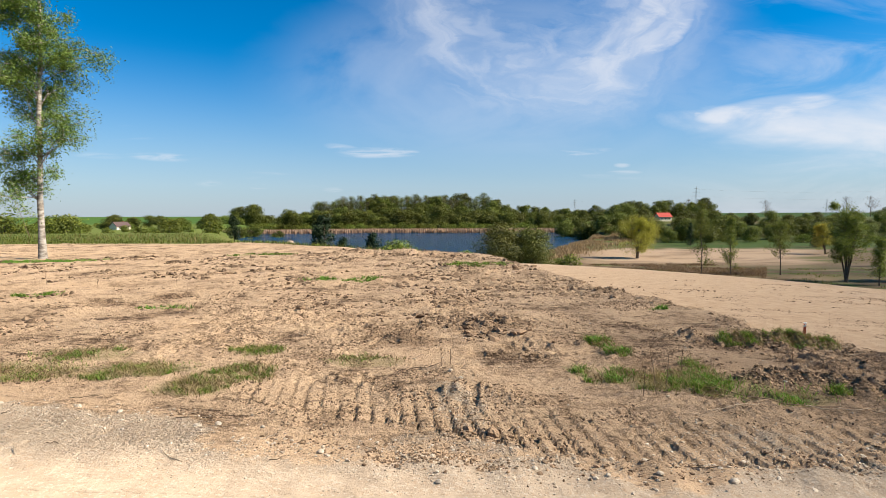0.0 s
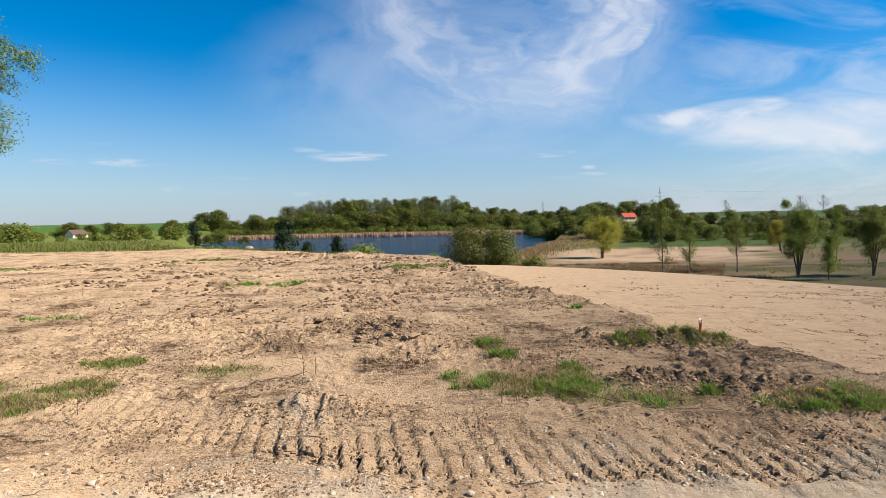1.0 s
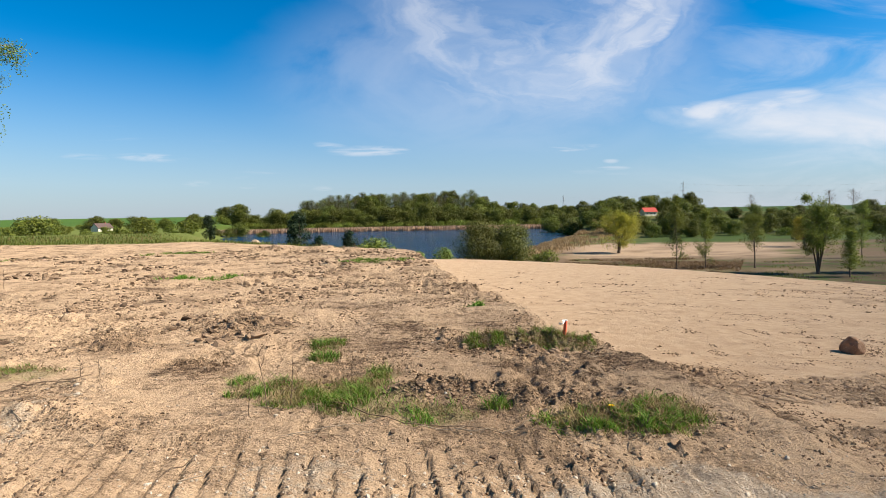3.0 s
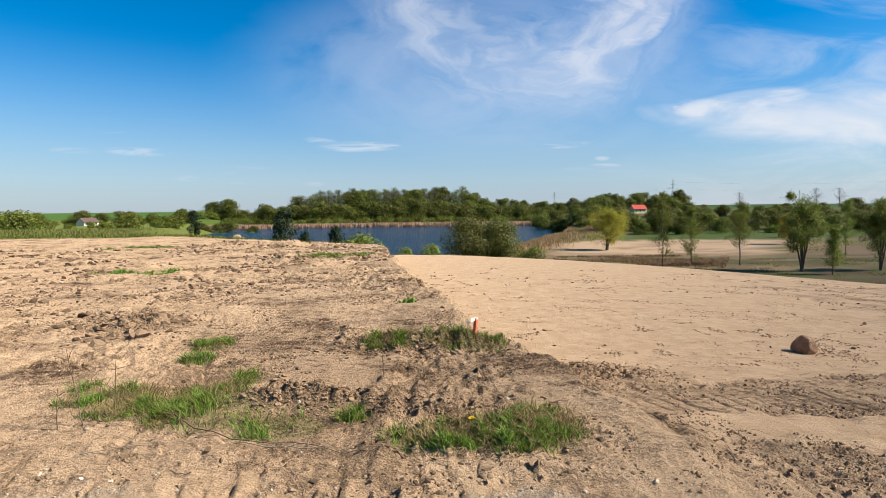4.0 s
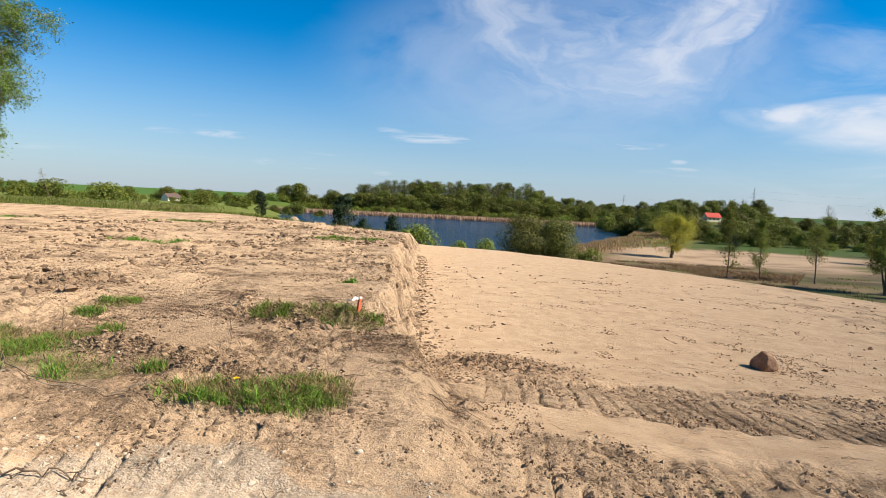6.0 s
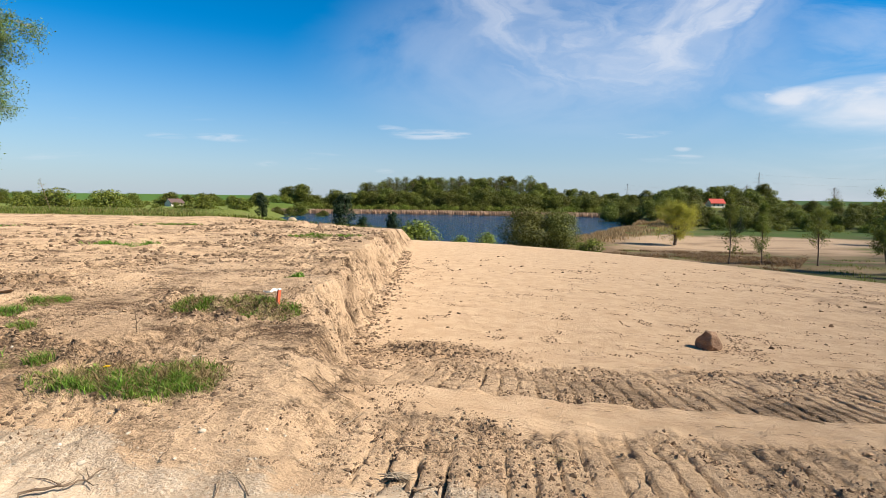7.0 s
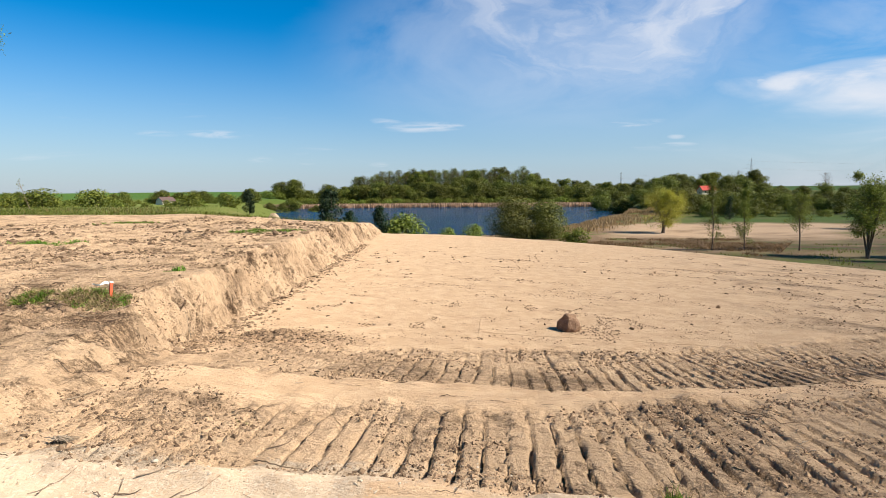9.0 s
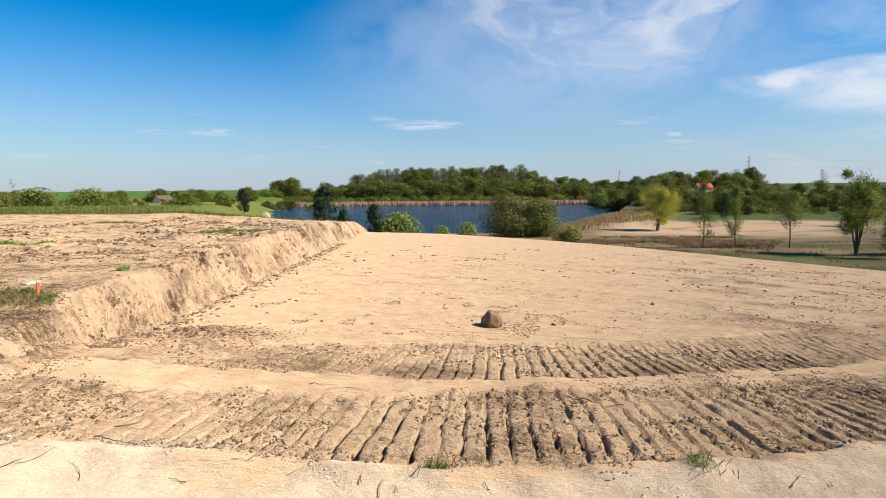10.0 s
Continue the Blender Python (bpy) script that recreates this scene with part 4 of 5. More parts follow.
for row, (d, a, b, step) in enumerate(((553, 400, 1010, 15), (568, 410, 1020, 17), (588, 430, 1040, 18), (610, 450, 1060, 19), (638, 500, 1080, 14), (664, 560, 1000, 11))):
    px = a
    while px < b:
        edge = px < 560 or px > 880
        k = random.choice((3, 4, 3, 3) if row == 0 else (0, 1, 2, 1) if row < 4 or edge else (5, 5, 5, 2))
        size = random.uniform(0.85, 1.2) * (0.76 if edge and row > 1 else 1.12 if k == 5 else 0.98)
        far_tree(k, from_start(px, d + random.uniform(-8, 8)), d + random.uniform(-6, 6), size, "wood on the far shore")
        px += step * random.uniform(0.7, 1.3)
for d, a, b, step, ks in ((290, 1180, 1700, 34, (0, 1, 3, 0)), (312, 1110, 1700, 30, (0, 1, 2)), (345, 1040, 1700, 28, (0, 1)), (375, 1210, 1720, 26, (0, 1, 1)), (400, 1000, 1140, 20, (0, 1)), (470, 1000, 1260, 20, (0, 1, 2)), (505, 1060, 1240, 20, (0, 2))):
    px = a
    while px < b:
        small = 0.62 if d < 350 and 1140 < px < 1200 else 0.74 if d < 390 and 1270 < px < 1540 else 0.8 if d < 350 and px > 1280 else 1.0
        far_tree(random.choice(ks), from_start(px, d), d + random.uniform(-6, 6), random.uniform(0.75, 1.0) * small * 0.86, "trees behind the lawn")
        px += step * random.uniform(0.7, 1.4)
for d, a, b, step, ks in ((150, -60, 440, 70, (3, 4, 3)), (220, -200, 430, 48, (3, 4)), (300, -350, 440, 44, (3, 1, 3)), (400, -400, 500, 24, (1, 3, 3, 4)), (440, -500, 520, 26, (1, 0, 3))):
    px = a
    while px < b:
        far_tree(random.choice(ks), from_start(px, d), d + random.uniform(-15, 15), random.uniform(0.38, 0.78), "hedge trees on the meadow")
        px += step * random.uniform(0.6, 1.5)

# pines near the shore
pine = round_tree("pine_tree", 51, 13.5, 3.9, 30, 4200, 0.5, PINE_LEAF, 0.1)
tagged(stand(pine, -28.8, 122, 0, z=ground_at(-28.8, 122, False)), "dark green pine on the slope above the lake", "tree", "pines by the lake")
for x, y, top in ((-54.5, 134, 2.9), (-23.8, 121, -2.2), (-17.6, 125, -1.2)):
    tagged(plant_again(pine, x, y, x, (top - ground_at(x, y, False)) / 13.5), "dark green pine above the lake", "tree", "pines by the lake")
spruce = conifer("spruce_tree", 52, 11, 3.2, 2600, 0.5)
tagged(stand(spruce, 118.5, 260, 0, 1.0, 0.1, ground_at(118.5, 260, False)), "dark pointed spruce at the back of the lawn", "tree", "spruces behind the lawn")
for x, y, s in ((165, 240, 0.8), (170, 242, 0.9), (186, 250, 0.9)):
    tagged(plant_again(spruce, x, y, x, s), "dark pointed spruce at the back of the lawn", "tree", "spruces behind the lawn")
for x, y, s, k in ((-14.5, 127, 0.9, 4), (-12.0, 126, 0.95, 3), (-2.0, 128, 0.5, 3), (4.2, 128, 0.6, 3), (25.5, 122, 0.38, 3), (28.2, 122, 0.5, 3)):
    tagged(plant_again(kinds[k], x, y, x, s), "small leafy bush above the lake shore", "bush", "bushes above the lake")


def part(name, mesh, mat, parent, label="", smooth=False):
    return mesh.link(name, mat, parent, smooth, label)


def plate(mesh, corners, depth):
    """A flat board: four corners and its thickness along the normal."""
    c = np.array(corners, float)
    n = np.cross(c[1] - c[0], c[3] - c[0])
    n /= np.linalg.norm(n)
    v = np.concatenate([c, c + n * depth])
    mesh.add(v, [[3, 2, 1, 0], [4, 5, 6, 7], [0, 1, 5, 4], [1, 2, 6, 5], [2, 3, 7, 6], [3, 0, 4, 7]])


def block(mesh, x0, y0, z0, x1, y1, z1):
    plate(mesh, [(x0, y0, z0), (x1, y0, z0), (x1, y1, z0), (x0, y1, z0)], z1 - z0)


# ---- reeds and dry grass ----
def blades(rng, x, y, z, tall, wide, bend, mesh, lean=(0.0, 0.0)):
    """Upright blades, two faces each, that bend over at the tip."""
    n = len(x)
    a = rng.uniform(0, 2 * np.pi, n)
    side = np.stack([np.cos(a), np.sin(a), 0 * a], 1) * (wide * rng.uniform(0.6, 1.3, n))[:, None] * 0.5
    go = rng.uniform(0, 2 * np.pi, n)
    tip = np.stack([np.cos(go), np.sin(go), 0 * go], 1) * (bend * tall * rng.uniform(0.2, 1.2, n))[:, None] + np.array([*lean, 0]) * tall[:, None]
    foot = np.stack([x, y, z], 1)
    up = np.array([0, 0, 1.0])
    mid = foot + up * (tall * 0.6)[:, None] + tip * 0.35
    top = foot + up * (tall * rng.uniform(0.85, 1.0, n))[:, None] + tip
    v = np.stack([foot - side, foot + side, mid + side * 0.8, mid - side * 0.8, top + side * 0.15, top - side * 0.15], 1).reshape(-1, 3)
    i = np.arange(n)[:, None] * 6
    mesh.add(v, np.concatenate([i + np.array([[0, 1, 2, 3]]), i + np.array([[3, 2, 4, 5]])]))


def far_reeds():
    rng = np.random.default_rng(61)
    m = Mesh()
    x = rng.uniform(-260, 165, 12000)
    y = 530 + 10 * rough(x, x * 0, 60, 6) - 0.0004 * (x + 30) ** 2 + rng.uniform(-12, 8, 12000) - 9 * np.clip(rough(x, x * 0, 45, 62), 0, 1)
    blades(rng, x, y, np.full_like(x, LAKE - 0.2), rng.uniform(3.4, 5.2, 12000), 0.8, 0.15, m)
    tagged(m.link("reeds", PALE_REED), "pale brown reed belt along the far lake shore", "reeds", kind="stuff")
    m = Mesh()
    y = 172 + 290 * rng.uniform(0, 1, 24000) ** 1.3
    x = 25.5 + (y - 180) * 0.425 + np.abs(rng.normal(0, 1, 24000)) * (5 + 0.05 * (y - 170)) + 1.5 * rough(y, y * 0, 14, 73)
    keep = rough(x, y, 9, 77) + 0.5 * rough(x, y, 3, 78) > -0.25
    x, y = x[keep], y[keep]
    blades(rng, x, y, np.maximum(height(x, y, False), LAKE) - 0.1, rng.uniform(0.9, 2.0, len(x)), 0.28, 0.35, m)
    tagged(m.link("reeds", REED), "brown reed spit running out into the lake", "reeds", kind="stuff")
    m = Mesh()
    y = rng.uniform(88, 145, 26000)
    x = y * rng.uniform(0.24, 0.60, 26000)
    keep = rough(x, y, 11, 63) + 0.6 * rough(x, y, 3, 64) + 0.15 * rng.normal(0, 1, 26000) + 0.5 * fade(95, 125, y) - 0.9 * fade(128, 150, y) > 0.30
    x, y = x[keep], y[keep]
    blades(rng, x, y, height(x, y, False), rng.uniform(0.2, 0.75, len(x)) ** 1.3, 0.12, 1.5, m)
    tagged(m.link("reeds", DEAD_REED), "dead brown reeds and tall grass in the wet hollow", "reeds", kind="stuff")


def meadow_grass():
    rng = np.random.default_rng(62)
    m, dry = Mesh(), Mesh()
    x = rng.uniform(-95, -2, 26000)
    y = plateau_crest(x) + rng.exponential(17, 26000) - 0.6
    keep = y < 130
    x, y = x[keep], y[keep]
    z = height(x, y, False)
    pale = rng.uniform(0, 1, len(x)) + 0.3 * rough(x, y, 6, 65) > 0.86
    blades(rng, x[~pale], y[~pale], z[~pale], rng.uniform(0.08, 0.26, (~pale).sum()) * (1 + 0.006 * y[~pale]), 0.05, 0.6, m)
    blades(rng, x[pale], y[pale], z[pale], rng.uniform(0.25, 0.6, pale.sum()), 0.02, 0.4, dry)
    tagged(m.link("meadow_grass", MEADOW_LEAF), "fresh green meadow grass behind the bare ground", "grass", kind="stuff")
    tagged(dry.link("dry_stalks", DRY_LEAF), "dry straw-coloured stalks standing in the meadow grass", "grass", kind="stuff")
    m = Mesh()
    y = rng.uniform(70, 122, 12000)
    x = y * rng.uniform(0.30, 1.05, 12000)
    keep = rough(x, y, 8, 66) + 0.4 * rough(x, y, 2.5, 67) > 0.2
    x, y = x[keep], y[keep]
    blades(rng, x, y, height(x, y, False), rng.uniform(0.2, 0.5, len(x)), 0.07, 0.5, m)
    tagged(m.link("meadow_grass", MEADOW_LEAF), "patchy green grass on the low wet ground", "grass", kind="stuff")


def turf(rows, per_area, tall, lush, label):
    for k, (cx, cy, rx, ry) in enumerate(rows):
        rng = np.random.default_rng(700 + k + lush * 50)
        far = cy > 9
        n = int(rx * ry * 3.14 * per_area * (0.25 if far else 1))
        a, r = rng.uniform(0, 6.283, n), np.sqrt(rng.uniform(0, 1, n)) * 1.15
        x, y = cx + rx * r * np.cos(a), cy + ry * r * np.sin(a)
        keep = rough(x, y, 0.20, 68) + 0.7 * rough(x, y, 0.55, 69) - 0.8 * (r - 0.5) + rng.normal(0, 0.25, n) > (-0.3 if lush else -0.1)
        keep = keep | (rng.uniform(0, 1, n) < 0.04)
        x, y = x[keep], y[keep]
        tuft = 0.3 + 1.2 * fade(-0.5, 0.7, rough(x, y, 0.13, 70))
        h = rng.uniform(0.35, 1.0, len(x)) * tall * tuft * (1.6 if far else 1)
        m = Mesh()
        blades(rng, x, y, height(x, y) - 0.008, h, 0.022 if far else 0.0065 if lush else 0.006, 1.0, m, (-0.15, 0))
        ob = m.link("grass_patch", GRASS_LEAF)
        tagged(ob, label, "grass", kind="stuff")
        if not far:
            m = Mesh()
            s = rng.uniform(0, 1, len(x)) < (0.32 if lush else 0.5)
            if s.sum() > 3:
                xs, ys = x[s] + rng.normal(0, 0.05, s.sum()), y[s] + rng.normal(0, 0.05, s.sum())
                blades(rng, xs, ys, height(xs, ys) - 0.004, rng.uniform(0.02, 0.09, s.sum()), 0.006, 1.6, m)
                tagged(m.link("dead_grass", DRY_LEAF), "matted dead grass among the green turf", "grass", kind="stuff")


far_reeds()
meadow_grass()
turf(TURF, 6500, 0.055, 0, "thin short turf on trodden sandy soil")
turf(LUSH, 12000, 0.068, 1, "thick fresh green grass tuft on a strip of turf")

# ---- loose soil, gravel, twigs ----
ICO_V = np.array([(0, 0, -1), (0.72, -0.53, -0.45), (-0.28, -0.85, -0.45), (-0.89, 0, -0.45), (-0.28, 0.85, -0.45), (0.72, 0.53, -0.45),
                  (0.28, -0.85, 0.45), (-0.72, -0.53, 0.45), (-0.72, 0.53, 0.45), (0.28, 0.85, 0.45), (0.89, 0, 0.45), (0, 0, 1)])
ICO_F = np.array([(0, 1, 2), (1, 0, 5), (0, 2, 3), (0, 3, 4), (0, 4, 5), (1, 5, 10), (2, 1, 6), (3, 2, 7), (4, 3, 8), (5, 4, 9),
                  (1, 10, 6), (2, 6, 7), (3, 7, 8), (4, 8, 9), (5, 9, 10), (6, 10, 11), (7, 6, 11), (8, 7, 11), (9, 8, 11), (10, 9, 11)])


def lumps(rng, mesh, x, y, size, flat=0.7, jag=0.35, lift=0.25):
    """Irregular angular lumps lying on the ground."""
    n = len(x)
    v = ICO_V[None] * rng.uniform(1 - jag, 1 + jag, (n, 12, 1)) * rng.uniform(0.7, 1.35, (n, 1, 3)) * np.array([1, 1, flat])
    a = rng.uniform(0, 6.283, n)
    c, s = np.cos(a)[:, None], np.sin(a)[:, None]
    v = np.stack([v[..., 0] * c - v[..., 1] * s, v[..., 0] * s + v[..., 1] * c, v[..., 2]], -1)
    tilt = rng.normal(0, 0.5, n)[:, None]
    v = np.stack([v[..., 0], v[..., 1] * np.cos(tilt) - v[..., 2] * np.sin(tilt), v[..., 1] * np.sin(tilt) + v[..., 2] * np.cos(tilt)], -1)
    v = v * size[:, None, None] + np.stack([x, y, height(x, y) + size * lift], 1)[:, None]
    mesh.add(v.reshape(-1, 3), (ICO_F[None] + np.arange(n)[:, None, None] * 12).reshape(-1, 3))


OCT_V = np.array([(1, 0, 0), (0, 1, 0), (-1, 0, 0), (0, -1, 0), (0, 0, 1), (0, 0, -1)], float)
OCT_F = np.array([(0, 1, 4), (1, 2, 4), (2, 3, 4), (3, 0, 4), (1, 0, 5), (2, 1, 5), (3, 2, 5), (0, 3, 5)])


def crumbs(rng, mesh, x, y, size):
    """Very small lumps, eight faces each."""
    n = len(x)
    v = OCT_V[None] * rng.uniform(0.5, 1.5, (n, 6, 1)) * np.array([1, 1, 0.75]) + rng.normal(0, 0.18, (n, 6, 3))
    a = rng.uniform(0, 6.283, n)
    c, s = np.cos(a)[:, None], np.sin(a)[:, None]
    v = np.stack([v[..., 0] * c - v[..., 1] * s, v[..., 0] * s + v[..., 1] * c, v[..., 2]], -1)
    v = v * size[:, None, None] + np.stack([x, y, height(x, y) + size * 0.15], 1)[:, None]
    mesh.add(v.reshape(-1, 3), (OCT_F[None] + np.arange(n)[:, None, None] * 6).reshape(-1, 3))


def sized(rng, n, lo, hi, power=2.5):
    return lo + (hi - lo) * rng.uniform(0, 1, n) ** power


def scatter_soil():
    rng = np.random.default_rng(81)
    m = Mesh()
    # over the bench, in drifts
    y = 4.3 + 22 * rng.uniform(0, 1, 24000) ** 1.5
    x = (5.0 - 0.143 * (y - 8)) - rng.uniform(0, 1, 24000) ** 1.1 * (7 + 0.9 * y)
    keep = fbm(x, y, 1.4, 82, 3) + 0.5 * rough(x, y, 0.35, 89) + 0.2 * rng.normal(0, 1, 24000) > 0.5
    x, y = x[keep], y[keep]
    lumps(rng, m, x, y, sized(rng, len(x), 0.006, 0.036, 3.2) * (0.15 + 0.105 * y), 0.55, 0.5, 0.05)
    y = 7.0 + 20 * rng.uniform(0, 1, 9000) ** 1.2
    x = (5.0 - 0.143 * (y - 8)) - rng.uniform(0, 1, 9000) ** 1.2 * (6 + 0.8 * y)
    keep = rough(x, y * 1.5, 2.2, 93) + 0.6 * rough(x, y * 1.5, 0.6, 94) > 0.62
    x, y = x[keep], y[keep]
    lumps(rng, m, x, y, sized(rng, len(x), 0.015, 0.075, 2.6) * (0.8 + 0.03 * y), 0.55, 0.5, 0.1)
    # heaps and ridges
    for cx, cy, sx, sy, n, big in ((6.4, 8.05, 0.45, 0.38, 1600, 0.06), (4.1, 6.8, 0.5, 0.13, 420, 0.06), (3.45, 5.25, 0.3, 0.08, 420, 0.055), (4.2, 5.05, 0.4, 0.06, 300, 0.045), (0.8, 8.0, 0.4, 0.25, 300, 0.07),
                                   (-0.4, 7.1, 0.25, 0.15, 160, 0.055), (-0.6, 10.1, 0.45, 0.2, 160, 0.06), (0.6, 4.85, 0.4, 0.15, 260, 0.04), (3.4, 7.2, 0.25, 0.12, 200, 0.05), (5.4, 6.9, 0.3, 0.3, 260, 0.05),
                                   (0.5, 4.1, 0.25, 0.08, 90, 0.06), (-4.4, 24.7, 1.5, 0.7, 260, 0.08), (-1.6, 24.5, 2.2, 0.8, 420, 0.08), (0.3, 16.5, 1.6, 0.8, 260, 0.09), (1.6, 21, 1.2, 1.4, 260, 0.10),
                                   (3.2, 11.5, 0.8, 1.6, 300, 0.05), (2.2, 13, 0.9, 0.9, 220, 0.07)):
        n = n * 2 if cy < 9 else n
        x, y = cx + rng.normal(0, 1, n) * sx, cy + rng.normal(0, 1, n) * sy
        lumps(rng, m, x, y, sized(rng, n, 0.005, big * (0.36 if cy < 9 else 0.6), 3.2), 0.6, 0.5, 0.1)
    # broken lip along the road
    x = rng.uniform(-1.2, 4.4, 900)
    y = road_edge(x) + 0.22 + rng.normal(0, 0.10, 900)
    lumps(rng, m, x, y, sized(rng, 900, 0.005, 0.019, 2.8), 0.6, 0.5, 0.05)
    # foot and face of the cut bank
    y = 6.6 + 22 * rng.uniform(0, 1, 2600) ** 1.6
    x = bank_line(y) + 0.22 + np.abs(rng.normal(0, 0.25, 2600))
    lumps(rng, m, x, y, sized(rng, 2600, 0.006, 0.036, 3.5) * (0.8 + 0.03 * y), 0.5, 0.5, 0.05)
    # crumbs along the tracks
    x, y = rng.uniform(-1.8, 16, 60000), rng.uniform(3.4, 9, 60000)
    keep = (tracks(x, y)[0] > 0.1) & (rough(x, y, 0.5, 83) + 0.6 * rough(x, y, 0.14, 84) > 0.15)
    x, y = x[keep], y[keep]
    crumbs(rng, m, x, y, sized(rng, len(x), 0.004, 0.022, 3))
    # thin lines of spill on the pad
    y = 7 + 21 * rng.uniform(0, 1, 9000) ** 1.2
    x = bank_line(y) + rng.uniform(0.5, 24, 9000)
    streak = rough(x * 0.55 + y * 0.35, y * 2.6 - x * 0.5, 1.1, 85) + 0.5 * rough(x, y, 0.4, 86)
    keep = streak + 0.25 * fade(12, 20, x) > 0.68
    x, y = x[keep], y[keep]
    lumps(rng, m, x, y, sized(rng, len(x), 0.006, 0.032, 2.5) * (0.8 + 0.04 * y), 0.55)
    y = 6.5 + 16 * rng.uniform(0, 1, 40000) ** 1.5
    x = bank_line(y) + rng.uniform(0.4, 20, 40000)
    keep = rough(x * 0.5, y * 1.6, 0.8, 184) + 0.6 * rough(x, y, 0.3, 185) + 0.3 * fade(11, 18, x) > 0.5
    x, y = x[keep], y[keep]
    crumbs(rng, m, x, y, sized(rng, len(x), 0.004, 0.016, 2.5) * (0.7 + 0.05 * y))
    # fine crumbs close to the road
    y = 3.5 + 9 * rng.uniform(0, 1, 170000) ** 1.6
    x = rng.uniform(-5, 15, 170000)
    bare_soil = (x < bank_line(y) + 0.4) | (y < 6.2)
    keep = (rough(x, y, 0.9, 182) + 0.7 * rough(x, y, 0.25, 183) > np.where(bare_soil, 0.3, 0.85)) & (y > road_edge(x) + 0.1)
    x, y = x[keep], y[keep]
    crumbs(rng, m, x, y, sized(rng, len(x), 0.003, 0.016, 2.6) * (0.7 + 0.06 * y))
    tagged(m.link("soil_clods", CLOD), "crumbled brown soil clods strewn over the ground", "soil", kind="stuff")

    m = Mesh()
    x = rng.uniform(-7, 15, 15000)
    y = road_edge(x) + rng.normal(0.08, 0.22, 15000)
    keep = rough(x, y, 0.6, 87) + 0.5 * rough(x, y, 0.2, 88) > 0.55
    x, y = x[keep], y[keep]
    lumps(rng, m, x, y, sized(rng, len(x), 0.003, 0.011, 4), 0.6, 0.35, 0.0)
    x, y = rng.uniform(-7, 15, 1500), rng.uniform(1.8, 4.0, 1500)
    lumps(rng, m, x, y, sized(rng, 1500, 0.003, 0.007, 2), 0.7, 0.2, 0.1)
    for cx, cy, sx, sy, n, big in ((0.25, 4.6, 0.25, 0.7, 500, 0.02), (2.4, 4.05, 0.5, 0.2, 420, 0.026), (1.4, 3.6, 1.1, 0.16, 900, 0.030), (-0.6, 3.75, 0.6, 0.18, 420, 0.028), (-2.6, 4.25, 0.9, 0.2, 420, 0.026), (3.6, 3.85, 0.5, 0.16, 320, 0.026), (5.4, 4.05, 0.7, 0.2, 260, 0.02), (8.6, 3.85, 1.0, 0.14, 320, 0.018)):
        x, y = cx + rng.normal(0, 1, n) * sx, cy + rng.normal(0, 1, n) * sy
        y = np.maximum(y, road_edge(x) - 0.12 + np.abs(rng.normal(0, 0.1, n)))
        lumps(rng, m, x, y, sized(rng, n, 0.003, big * 0.55, 3.4), 0.7, 0.35, 0.0)
    x, y = rng.uniform(-8, 5, 900), rng.uniform(4, 12, 900)
    lumps(rng, m, x, y, sized(rng, 900, 0.004, 0.014, 2.5), 0.7, 0.35, 0.15)
    tagged(m.link("gravel", PEBBLE), "pale limestone gravel along the edge of the track", "gravel", kind="stuff")


def stick(mesh, rng, x, y, length, turn, thick, bow=0.1, lift=0.01):
    k = np.linspace(-0.5, 0.5, 6)
    px = x + np.cos(turn) * length * k + np.sin(turn) * bow * length * (k * k - 0.1)
    py = y + np.sin(turn) * length * k - np.cos(turn) * bow * length * (k * k - 0.1)
    z = height(px, py) + thick + lift * rng.uniform(0, 1, 6)
    tube(mesh, np.stack([px, py, z], 1), thick * np.linspace(1, 0.45, 6), 5)


def scatter_twigs():
    rng = np.random.default_rng(91)
    m, pale = Mesh(), Mesh()
    for k in range(420):
        y = 3.6 + 9 * rng.uniform() ** 1.6
        x = rng.uniform(-6, min(5.2 if y > 7 else 13, 13))
        stick(m if rng.uniform() < 0.65 else pale, rng, x, y, rng.uniform(0.04, 0.26), rng.uniform(0, 3.14), rng.uniform(0.0015, 0.0045), rng.uniform(-0.4, 0.4), 0.015)
    tagged(m.link("twigs", TWIG), "small dark broken twigs and roots in the soil", "twigs", kind="stuff")
    tagged(pale.link("twigs", PALE_TWIG), "small pale dry twigs lying on the soil", "twigs", kind="stuff")


scatter_soil()
scatter_twigs()


# ---- single things on the ground ----
def rock(name, seed, sx, sy, sz, mat, cuts=7, jag=0.06, level=3):
    """A rounded stone with a few broken flat faces."""
    rng = np.random.default_rng(seed)
    bm = bmesh.new()
    bmesh.ops.create_icosphere(bm, subdivisions=level, radius=1.0)
    planes = [(Vector(rng.normal(0, 1, 3)).normalized(), rng.uniform(0.62, 0.88)) for _ in range(cuts)]
    for v in bm.verts:
        co = v.co.copy()
        for n, d in planes:
            over = co.dot(n) - d
            if over > 0:
                co -= n * over * 0.92
        co *= 1 + jag * (noise.noise(co * 2.2 + Vector((seed, 0, 0))) + 0.6 * noise.noise(co * 5) + 0.5 * noise.noise(co * 11))
        v.co = Vector((co.x * sx, co.y * sy, co.z * sz))
    me = bpy.data.meshes.new(name)
    bm.to_mesh(me)
    bm.free()
    me.materials.append(mat)
    for p in me.polygons:
        p.use_smooth = False
    return new(name, me)


